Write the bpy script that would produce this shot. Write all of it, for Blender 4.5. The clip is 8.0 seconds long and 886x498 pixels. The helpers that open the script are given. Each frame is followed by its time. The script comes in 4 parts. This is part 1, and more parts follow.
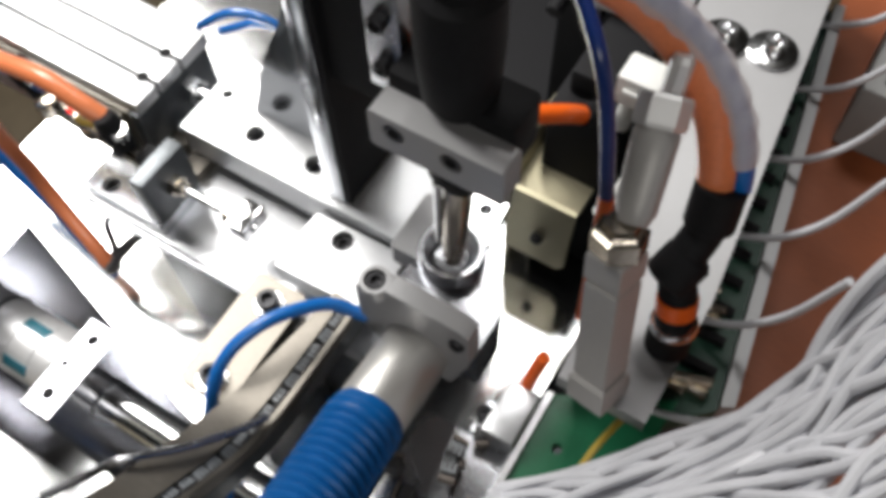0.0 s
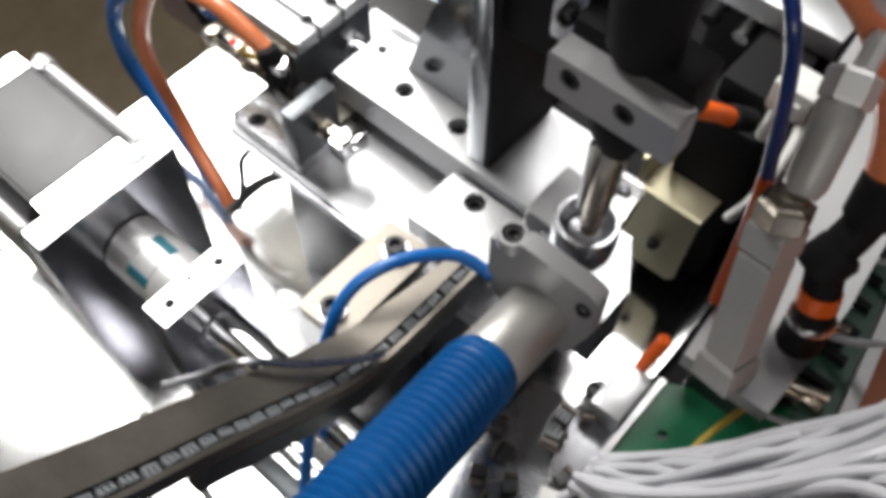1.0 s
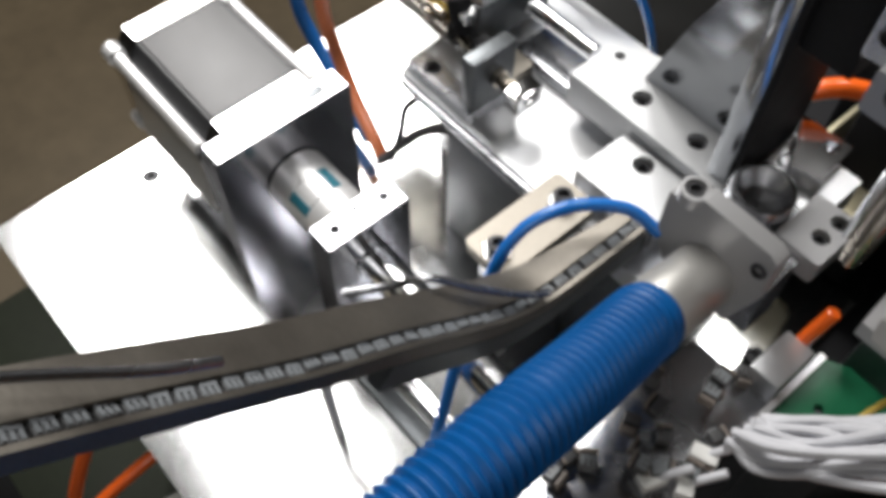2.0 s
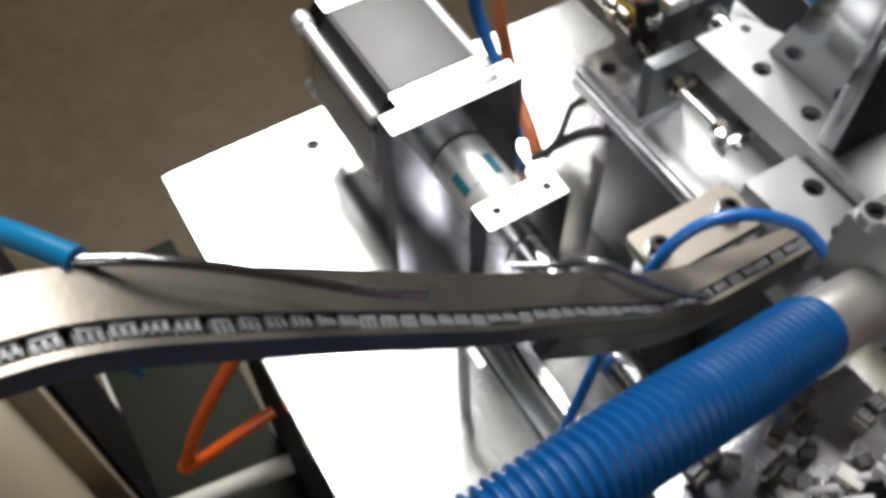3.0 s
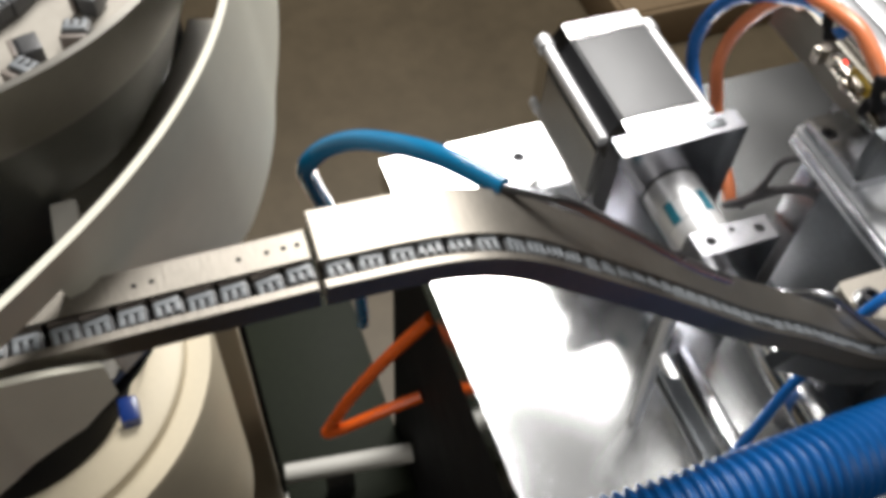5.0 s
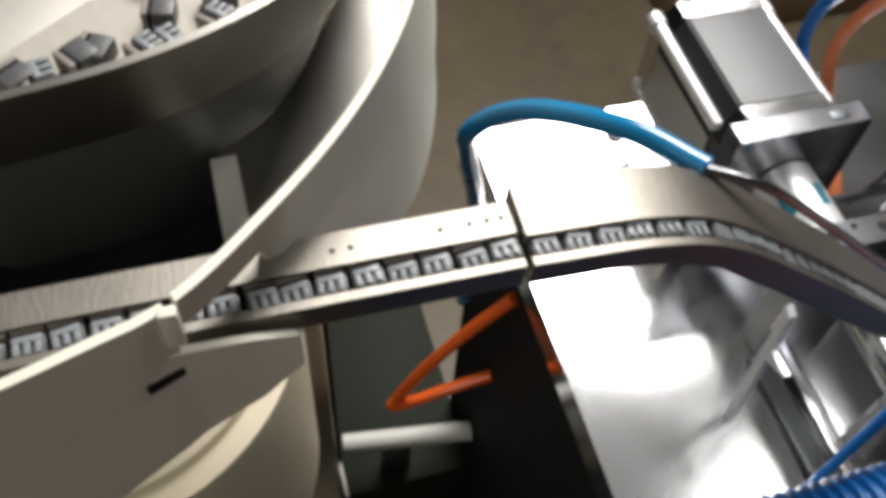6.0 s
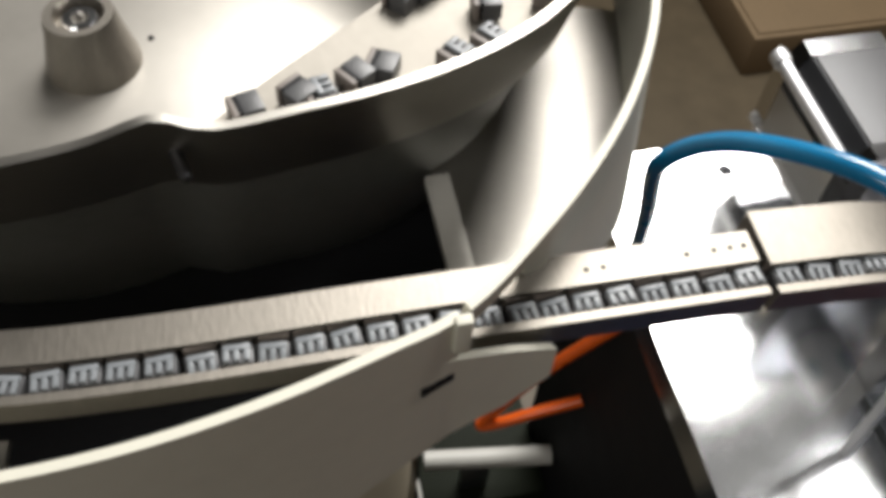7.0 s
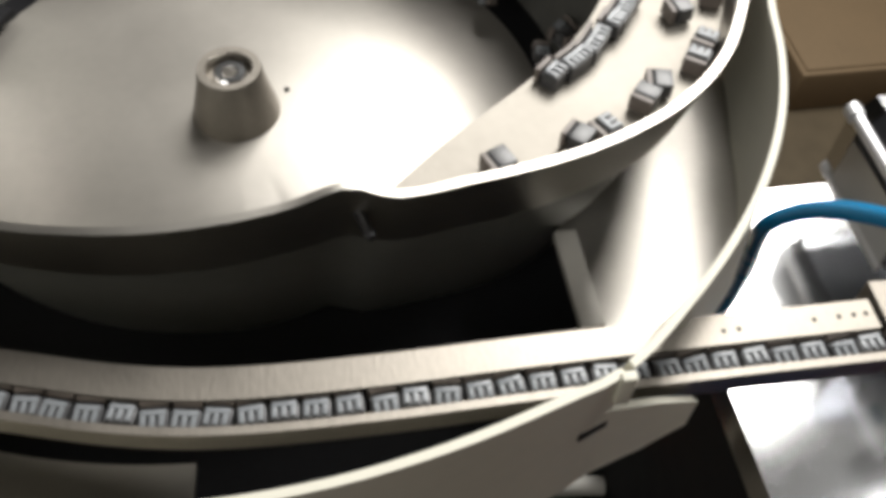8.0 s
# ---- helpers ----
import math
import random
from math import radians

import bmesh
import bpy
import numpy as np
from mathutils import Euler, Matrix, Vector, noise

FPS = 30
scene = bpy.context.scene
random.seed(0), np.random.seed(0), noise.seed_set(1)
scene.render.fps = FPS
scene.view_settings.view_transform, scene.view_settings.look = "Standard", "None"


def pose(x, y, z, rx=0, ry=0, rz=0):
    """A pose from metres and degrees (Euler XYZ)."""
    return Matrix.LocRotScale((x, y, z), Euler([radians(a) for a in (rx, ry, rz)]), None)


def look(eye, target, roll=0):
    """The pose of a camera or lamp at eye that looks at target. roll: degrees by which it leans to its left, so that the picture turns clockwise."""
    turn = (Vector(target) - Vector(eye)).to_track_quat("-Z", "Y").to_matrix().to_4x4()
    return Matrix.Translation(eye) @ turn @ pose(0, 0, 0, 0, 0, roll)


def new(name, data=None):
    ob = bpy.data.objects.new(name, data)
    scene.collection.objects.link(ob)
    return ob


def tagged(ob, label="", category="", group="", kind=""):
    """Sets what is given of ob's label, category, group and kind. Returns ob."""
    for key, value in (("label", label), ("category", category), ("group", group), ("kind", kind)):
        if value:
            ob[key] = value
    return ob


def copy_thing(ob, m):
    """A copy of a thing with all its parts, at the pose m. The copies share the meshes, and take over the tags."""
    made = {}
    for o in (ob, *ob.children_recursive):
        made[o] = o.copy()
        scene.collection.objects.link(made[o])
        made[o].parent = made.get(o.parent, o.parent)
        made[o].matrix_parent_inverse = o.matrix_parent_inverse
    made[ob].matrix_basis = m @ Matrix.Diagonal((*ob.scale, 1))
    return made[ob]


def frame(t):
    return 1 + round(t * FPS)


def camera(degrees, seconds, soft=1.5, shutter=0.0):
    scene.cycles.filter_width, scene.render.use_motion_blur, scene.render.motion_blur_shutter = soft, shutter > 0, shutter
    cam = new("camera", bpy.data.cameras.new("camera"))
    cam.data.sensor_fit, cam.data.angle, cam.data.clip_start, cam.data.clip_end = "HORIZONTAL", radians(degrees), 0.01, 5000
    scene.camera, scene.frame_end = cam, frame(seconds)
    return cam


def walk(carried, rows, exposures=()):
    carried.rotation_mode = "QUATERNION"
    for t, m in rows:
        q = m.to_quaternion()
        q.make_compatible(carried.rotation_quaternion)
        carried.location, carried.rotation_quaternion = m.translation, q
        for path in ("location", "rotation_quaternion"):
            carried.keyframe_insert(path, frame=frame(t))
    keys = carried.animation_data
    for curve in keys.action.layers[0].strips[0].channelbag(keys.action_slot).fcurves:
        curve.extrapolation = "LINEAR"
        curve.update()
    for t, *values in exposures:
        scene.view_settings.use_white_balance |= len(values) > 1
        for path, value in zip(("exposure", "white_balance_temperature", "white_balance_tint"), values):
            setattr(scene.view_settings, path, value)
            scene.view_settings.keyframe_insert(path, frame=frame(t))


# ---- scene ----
cam = camera(51.46, 8.0, soft=4.9)
PATH = [
    (0, 0.30994, 0.07268, 0.35747, 28.73, 1.074, 31.365),
    (0.5, 0.30926, 0.06209, 0.35199, 30.498, 0.55, 36.261),
    (1, 0.30582, 0.04209, 0.34842, 31.307, -0.22, 41.255),
    (1.5, 0.30135, 0.02133, 0.34177, 31.741, -0.495, 44.39),
    (3, 0.2986, -0.02372, 0.34234, 33.532, 0.183, 58.973),
    (3.5, 0.29882, -0.03642, 0.34488, 34.093, 0.427, 60.639),
    (4, 0.3046, -0.05814, 0.35878, 35.899, -0.022, 63.865),
    (4.5, 0.30815, -0.07466, 0.3632, 36.542, -1.385, 67.596),
    (6, 0.29022, -0.11515, 0.3498, 34.302, -2.908, 74.373),
    (6.5, 0.28512, -0.13182, 0.35154, 35.079, -2.247, 76.01),
    (7, 0.2862, -0.15103, 0.35358, 35.526, -2.527, 78.026),
    (7.5, 0.28441, -0.16918, 0.35932, 35.557, -2.249, 80.126),
    (8, 0.28692, -0.17548, 0.37127, 36.687, -2.184, 80.75),
]
EXPOSURES = [(0, -0.12), (1.7, -0.12), (3, -0.12), (4.5, 0.02), (6, 0.1), (7, 0.04), (8, -0.02)]
walk(cam, [(t, pose(*p)) for t, *p in PATH], EXPOSURES)
# ---- end of the walk

# ---- light
world = bpy.data.worlds.new("workshop_air")
scene.world = world
world.use_nodes = True
world.node_tree.nodes["Background"].inputs[0].default_value = (0.72, 0.78, 0.9, 1)
world.node_tree.nodes["Background"].inputs[1].default_value = 0.25


def lamp(name, place, target, size, power, tint):
    data = bpy.data.lights.new(name, "AREA")
    data.shape, data.size, data.size_y, data.energy, data.color = "RECTANGLE", size[0], size[1], power, tint
    ob = new(name, data)
    ob.matrix_world = look(place, target)
    return ob


lamp("ceiling_lamp_light", (-0.93, 0.5, 1.4), (0.0, 0.1, 0.0), (0.85, 0.62), 44, (1.0, 0.975, 0.935))
lamp("work_lamp_light", (0.02, 0.86, 1.4), (0.22, 0.16, 0.05), (0.34, 0.26), 6.5, (1.0, 0.98, 0.95))
lamp("side_lamp_light", (-0.42, 0.2, 1.42), (0.1, 0.1, 0.0), (0.16, 0.34), 5, (1.0, 0.98, 0.95))
lamp("far_lamp_light", (1.1, -1.2, 1.3), (0.2, -0.15, 0.2), (1.1, 0.5), 9, (1.0, 0.97, 0.91))

# ---- materials


def material(name, base, rough=0.5, metal=0.0, spread=0.06, scale=60.0, bump=0.02, stretch=(1, 1, 1), stains=0.0, coat=0.0, through_light=0.0):
    """A node material: base colour varied at two scales, grain in the roughness, fine relief."""
    m = bpy.data.materials.new(name)
    m.use_nodes = True
    nt = m.node_tree
    n, l = nt.nodes, nt.links
    b = n["Principled BSDF"]
    b.inputs["Metallic"].default_value = metal
    b.inputs["Coat Weight"].default_value = coat
    b.inputs["Transmission Weight"].default_value = through_light
    tc = n.new("ShaderNodeTexCoord")
    mp = n.new("ShaderNodeMapping")
    mp.inputs["Scale"].default_value = stretch
    l.new(tc.outputs["Object"], mp.inputs[0])
    fine = n.new("ShaderNodeTexNoise")
    fine.inputs["Scale"].default_value, fine.inputs["Detail"].default_value = scale * 12, 4
    wide = n.new("ShaderNodeTexNoise")
    wide.inputs["Scale"].default_value, wide.inputs["Detail"].default_value = scale, 3
    l.new(mp.outputs[0], fine.inputs["Vector"])
    l.new(tc.outputs["Object"], wide.inputs["Vector"])
    mix = n.new("ShaderNodeMix")
    mix.data_type = "RGBA"
    mix.inputs[6].default_value = (*[c * (1 - spread - stains) for c in base], 1)
    mix.inputs[7].default_value = (*[min(1, c * (1 + spread)) for c in base], 1)
    l.new(wide.outputs[0], mix.inputs[0])
    second = n.new("ShaderNodeMix")
    second.data_type, second.blend_type = "RGBA", "MULTIPLY"
    second.inputs[0].default_value = 1
    ramp = n.new("ShaderNodeMapRange")
    ramp.inputs[3].default_value, ramp.inputs[4].default_value = 1 - spread * 1.6, 1.0
    l.new(fine.outputs[0], ramp.inputs[0])
    l.new(mix.outputs[2], second.inputs[6])
    l.new(ramp.outputs[0], second.inputs[7])
    l.new(second.outputs[2], b.inputs["Base Color"])
    rr = n.new("ShaderNodeMapRange")
    rr.inputs[3].default_value, rr.inputs[4].default_value = max(0.03, rough - 0.09), min(1, rough + 0.09)
    l.new(wide.outputs[0], rr.inputs[0])
    l.new(rr.outputs[0], b.inputs["Roughness"])
    if bump:
        bp = n.new("ShaderNodeBump")
        bp.inputs["Strength"].default_value, bp.inputs["Distance"].default_value = bump * 10, 0.0004
        l.new(fine.outputs[0], bp.inputs["Height"])
        l.new(bp.outputs[0], b.inputs["Normal"])
    return m


def glow(name, tint, power):
    m = bpy.data.materials.new(name)
    m.use_nodes = True
    b = m.node_tree.nodes["Principled BSDF"]
    b.inputs["Base Color"].default_value = (*tint, 1)
    b.inputs["Emission Color"].default_value = (*tint, 1)
    b.inputs["Emission Strength"].default_value = power
    return m


TABLE = material("ground_steel", (0.74, 0.75, 0.76), 0.14, 1.0, 0.06, 6, 0.006, (1, 14, 1))
ALU = material("milled_aluminium", (0.7, 0.71, 0.73), 0.34, 0.78, 0.05, 30, 0.015, (1, 12, 1))
BRIGHT = material("bright_machined_aluminium", (0.8, 0.8, 0.81), 0.13, 1.0, 0.03, 30, 0.003)
GROUND = material("ground_plate_steel", (0.42, 0.42, 0.45), 0.2, 1.0, 0.03, 30, 0.004)
STEEL = material("tool_steel", (0.5, 0.51, 0.54), 0.26, 1.0, 0.1, 40, 0.02, (10, 1, 1))
COUPM = material("satin_aluminium", (0.8, 0.8, 0.81), 0.42, 0.55, 0.04, 40, 0.01)
BRUSHED = material("brushed_steel", (0.6, 0.59, 0.57), 0.4, 0.75, 0.08, 40, 0.015, (1, 10, 1))
DULL = material("dull_plate", (0.42, 0.42, 0.43), 0.42, 0.4, 0.06, 30, 0.01, (1, 6, 1))
DARKSTEEL = material("blackened_steel", (0.13, 0.14, 0.15), 0.35, 0.7, 0.2, 40, 0.02)
CHROME = material("chromed_rod", (0.85, 0.86, 0.88), 0.2, 1.0, 0.02, 60, 0.0)
NICKEL = material("nickel_brass_fitting", (0.56, 0.51, 0.44), 0.25, 1.0, 0.08, 80, 0.01)
RAILM = material("stainless_rail", (0.31, 0.285, 0.25), 0.46, 1.0, 0.16, 38, 0.012, (1, 3, 1), 0.16)
BOWLM = material("stainless_bowl", (0.5, 0.48, 0.44), 0.45, 0.35, 0.07, 25, 0.005, (2, 1, 1), 0.06)
RINGM = material("matt_grey_ring", (0.72, 0.7, 0.6), 0.6, 0.05, 0.06, 20, 0.006, stains=0.05)
BOWLWALL = material("polished_bowl_band", (0.42, 0.4, 0.365), 0.34, 1.0, 0.07, 25, 0.004, (2, 1, 1), 0.06)
BOWLIN = material("worn_bowl_lining", (0.37, 0.345, 0.305), 0.62, 0.6, 0.08, 35, 0.02)
BOWLFLOOR = material("polished_bowl_floor", (0.46, 0.435, 0.395), 0.44, 0.65, 0.07, 22, 0.008, (1, 1, 1), 0.06)
# the shade below the bowl's band is put into this darker colour
CONEM = material("shaded_bowl_skirt", (0.2, 0.2, 0.185), 0.42, 0.6, 0.15, 22, 0.006, stains=0.1)
BODYM = material("grey_brown_anodised_body", (0.25, 0.235, 0.205), 0.4, 0.6, 0.08, 40, 0.01)
PANELM = material("dark_green_painted_cabinet", (0.015, 0.019, 0.011), 0.6, 0.0, 0.25, 14, 0.01, stains=0.15)
PANELM.node_tree.nodes["Principled BSDF"].inputs["Specular IOR Level"].default_value = 0.12
GREYPAINT = material("grey_painted_lid", (0.34, 0.34, 0.34), 0.5, 0.0, 0.08, 20, 0.02, stains=0.08)
POLISHED = material("polished_gusset_steel", (0.56, 0.58, 0.61), 0.14, 1.0, 0.04, 25, 0.002)
SATINGREY = material("satin_grey_cylinder", (0.42, 0.41, 0.4), 0.45, 0.35, 0.08, 50, 0.01)
# black plastic parts; also the sheets that keep the space under the bowl dark
BLACK = material("black_plastic_and_shade", (0.012, 0.012, 0.014), 0.7, 0.0, 0.3, 60, 0.01)
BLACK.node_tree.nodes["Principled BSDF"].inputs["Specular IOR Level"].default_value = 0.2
BOLTM = material("black_oxide_bolt", (0.05, 0.05, 0.055), 0.33, 0.6, 0.25, 90, 0.01)
MOTORM = material("motor_laminations", (0.035, 0.036, 0.04), 0.42, 0.3, 0.2, 60, 0.02, (1, 1, 30))
GREYCAP = material("motor_case_grey", (0.12, 0.12, 0.124), 0.45, 0.4, 0.06, 60, 0.02, (20, 1, 1))
BLUEHOSE = material("blue_corrugated_plastic", (0.0, 0.09, 0.31), 0.42, 0.0, 0.18, 60, 0.01)
BLUEHOSE.node_tree.nodes["Principled BSDF"].inputs["Specular IOR Level"].default_value = 0.35
BLUETUBE = material("blue_air_tube", (0.008, 0.16, 0.55), 0.3, 0.0, 0.1, 60, 0.0, coat=0.3)
CYANTUBE = material("teal_blue_air_tube", (0.01, 0.2, 0.42), 0.25, 0.0, 0.1, 60, 0.0, coat=0.4)
NAVYTUBE = material("navy_air_tube", (0.012, 0.04, 0.2), 0.3, 0.0, 0.1, 60, 0.0, coat=0.3)
ORANGETUBE = material("orange_air_tube", (0.95, 0.14, 0.012), 0.3, 0.0, 0.1, 60, 0.0, coat=0.3)
SALMONTUBE = material("faded_orange_air_tube", (0.95, 0.27, 0.11), 0.35, 0.0, 0.15, 60, 0.0, coat=0.2)
WRAP = material("clear_spiral_wrap", (0.95, 0.87, 0.87), 0.3, 0.0, 0.1, 60, 0.0, coat=0.3)
WRAP.node_tree.nodes["Principled BSDF"].inputs["Alpha"].default_value = 0.55
WHITEWIRE = material("white_wire_sleeve", (0.58, 0.585, 0.62), 0.45, 0.0, 0.06, 60, 0.01)
GREYCABLE = material("grey_cable", (0.12, 0.115, 0.12), 0.5, 0.0, 0.2, 60, 0.01)
YELLOW = material("yellow_wire", (0.6, 0.42, 0.06), 0.4, 0.0, 0.1, 60, 0.0)
GREEN = material("green_circuit_board", (0.012, 0.17, 0.075), 0.38, 0.0, 0.2, 60, 0.02, stains=0.1)
DKGREEN = material("dark_green_terminal_strip", (0.02, 0.075, 0.05), 0.5, 0.0, 0.3, 60, 0.02, stains=0.1)
WOOD = material("red_brown_bench_top", (0.34, 0.085, 0.024), 0.5, 0.0, 0.25, 12, 0.03, (1, 8, 1), 0.1)
CREAM = material("cream_painted_iron", (0.66, 0.58, 0.43), 0.45, 0.0, 0.06, 30, 0.02, stains=0.06)
PALEGREY = material("pale_grey_plastic_conduit", (0.55, 0.54, 0.5), 0.5, 0.0, 0.06, 40, 0.02)
BRASSY = material("zinc_plated_sheet", (0.62, 0.57, 0.4), 0.38, 0.8, 0.08, 40, 0.02)
PARTM = material("moulded_white_nylon", (0.21, 0.225, 0.24), 0.35, 0.0, 0.06, 80, 0.01)
SHELLM = material("dark_grey_moulding", (0.085, 0.085, 0.088), 0.4, 0.0, 0.2, 80, 0.01)
TAUPE = material("taupe_nylon", (0.2, 0.17, 0.15), 0.5, 0.0, 0.1, 80, 0.01)
CYANJAW = material("teal_coupling_insert", (0.02, 0.16, 0.22), 0.4, 0.0, 0.1, 60, 0.0)
WHITEPL = material("white_plastic", (0.8, 0.8, 0.78), 0.45, 0.0, 0.04, 60, 0.01)
FLOORM = material("worn_brown_floor", (0.15, 0.115, 0.07), 0.5, 0.0, 0.25, 2.5, 0.02, stains=0.15)
WALLM = material("painted_wall", (0.1, 0.095, 0.085), 0.8, 0.0, 0.06, 3, 0.01)
CARTON = material("brown_cardboard", (0.24, 0.165, 0.09), 0.75, 0.0, 0.1, 8, 0.02, stains=0.08)
REDGLOW = glow("red_indicator", (1.0, 0.04, 0.02), 2.0)

# ---- building helpers (millimetres in, metres out)
ORIGIN = {}


def mm(p):
    return Vector(p) / 1000


def thing(name, label, category, base=(0, 0, 0), group="", kind=""):
    ob = new(name)
    ob.empty_display_size = 0.01
    ob.location = mm(base)
    ORIGIN[ob] = mm(base)
    return tagged(ob, label, category, group, kind)


def smooth(ob, angle=35):
    ob.data.shade_smooth()
    ob.data.set_sharp_from_angle(angle=radians(angle))
    return ob


def part(name, bm, material, parent=None, label=""):
    bmesh.ops.recalc_face_normals(bm, faces=bm.faces[:])
    org = ORIGIN[parent] if parent else Vector()
    for v in bm.verts:
        v.co = v.co - org
    me = bpy.data.meshes.new(name)
    bm.to_mesh(me)
    bm.free()
    me.materials.append(material)
    ob = new(name, me)
    ORIGIN[ob] = org
    if len(me.polygons) > 40:
        smooth(ob)
    if parent:
        ob.parent = parent
    return tagged(ob, label)


def box(lo, hi, bevel=0.4, bm=None):
    own = bmesh.new()
    bmesh.ops.create_cube(own, size=1)
    lo, hi = mm(lo), mm(hi)
    for v in own.verts:
        v.co = Vector([(lo[i] + hi[i]) / 2 + v.co[i] * (hi[i] - lo[i]) for i in range(3)])
    if bevel:
        bmesh.ops.bevel(own, geom=own.edges[:], offset=bevel / 1000, segments=2, affect="EDGES", profile=0.6)
    return join(bm, own)


def join(bm, own):
    if bm is None:
        return own
    me = bpy.data.meshes.new("tmp")
    own.to_mesh(me)
    own.free()
    bm.from_mesh(me)
    bpy.data.meshes.remove(me)
    return bm


def turned(p, q, profile, seg=24, bm=None):
    """A lathe-turned form along p to q: profile rows (distance along in mm, radius in mm)."""
    own = bmesh.new()
    p, q = mm(p), mm(q)
    turn = (q - p).to_track_quat("Z", "Y").to_matrix()
    rings = []
    for d, r in profile:
        ring = []
        for i in range(seg):
            a = 2 * math.pi * i / seg
            ring.append(own.verts.new(p + turn @ Vector((r / 1000 * math.cos(a), r / 1000 * math.sin(a), d / 1000))))
        rings.append(ring)
    for a, b in zip(rings, rings[1:]):
        for i in range(seg):
            own.faces.new((a[i], a[(i + 1) % seg], b[(i + 1) % seg], b[i]))
    own.faces.new(rings[0][::-1])
    own.faces.new(rings[-1])
    return join(bm, own)


def rod(p, q, r, seg=20, bm=None, edge=0.3):
    d = (Vector(q) - Vector(p)).length
    e = min(edge, r * 0.3)
    return turned(p, q, [(0, r - e), (e, r), (d - e, r), (d, r - e)], seg, bm)


def curve_points(pts, steps=8):
    pts = [Vector(p) for p in pts]
    full = [pts[0] * 2 - pts[1]] + pts + [pts[-1] * 2 - pts[-2]]
    out = []
    for i in range(1, len(full) - 2):
        a, b, c, d = full[i - 1:i + 3]
        for k in range(steps):
            t = k / steps
            out.append(0.5 * ((2 * b) + (c - a) * t + (2 * a - 5 * b + 4 * c - d) * t * t + (3 * b - a - 3 * c + d) * t ** 3))
    out.append(pts[-1])
    return out


def tube(pts, r, seg=16, steps=8, bm=None, rib=0.0, pitch=4.0):
    """A round tube along a smooth path; rib makes it corrugated."""
    path = curve_points(pts, steps)
    if rib:
        dist, total = [0.0], 0.0
        for a, b in zip(path, path[1:]):
            total += (b - a).length
            dist.append(total)
        fine, k = [], 0
        count = int(total / pitch * 6)
        for i in range(count + 1):
            d = total * i / count
            while k < len(dist) - 2 and dist[k + 1] < d:
                k += 1
            f = (d - dist[k]) / max(1e-9, dist[k + 1] - dist[k])
            fine.append((path[k].lerp(path[k + 1], f), r + rib * (0.5 - 0.5 * math.cos(2 * math.pi * d / pitch)) ** 0.7))
        path, radii = [p for p, _ in fine], [q for _, q in fine]
    else:
        radii = [r] * len(path)
    own = bmesh.new()
    rings, side = [], None
    for i, p in enumerate(path):
        t = (path[min(i + 1, len(path) - 1)] - path[max(i - 1, 0)]).normalized()
        if side is None:
            side = t.orthogonal().normalized()
        side = (side - t * side.dot(t)).normalized()
        up = t.cross(side)
        rings.append([own.verts.new((p + (side * math.cos(2 * math.pi * j / seg) + up * math.sin(2 * math.pi * j / seg)) * radii[i]) / 1000) for j in range(seg)])
    for a, b in zip(rings, rings[1:]):
        for j in range(seg):
            own.faces.new((a[j], a[(j + 1) % seg], b[(j + 1) % seg], b[j]))
    own.faces.new(rings[0][::-1])
    own.faces.new(rings[-1])
    return join(bm, own)


def plate(outline, z0, z1, holes=(), axis="z", bm=None, bevel=0.0):
    """A flat plate from a 2D outline, with round holes (x, y, r) cut through it. axis: its thickness runs along it."""
    own = bmesh.new()
    loops = [[tuple(p) for p in outline]]
    for hx, hy, hr in holes:
        loops.append([(hx + hr * math.cos(2 * math.pi * i / 20), hy + hr * math.sin(2 * math.pi * i / 20)) for i in range(20)])

    def at(p, h):
        a, b = p
        return mm({"z": (a, b, h), "y": (a, h, b), "x": (h, a, b)}[axis])
    for h in (z0, z1):
        edges = []
        for lp in loops:
            vs = [own.verts.new(at(p, h)) for p in lp]
            edges += [own.edges.new((vs[i], vs[(i + 1) % len(vs)])) for i in range(len(vs))]
        bmesh.ops.triangle_fill(own, use_beauty=True, use_dissolve=False, edges=edges)
    for lp in loops:
        n = len(lp)
        for i in range(n):
            a, b = lp[i], lp[(i + 1) % n]
            own.faces.new([own.verts.new(at(*q)) for q in ((a, z0), (b, z0), (b, z1), (a, z1))])
    bmesh.ops.remove_doubles(own, verts=own.verts[:], dist=1e-6)
    return join(bm, own)


def rect(x0, y0, x1, y1, c=0.6):
    return [(x0 + c, y0), (x1 - c, y0), (x1, y0 + c), (x1, y1 - c), (x1 - c, y1), (x0 + c, y1), (x0, y1 - c), (x0, y0 + c)]


BOLTS = {}


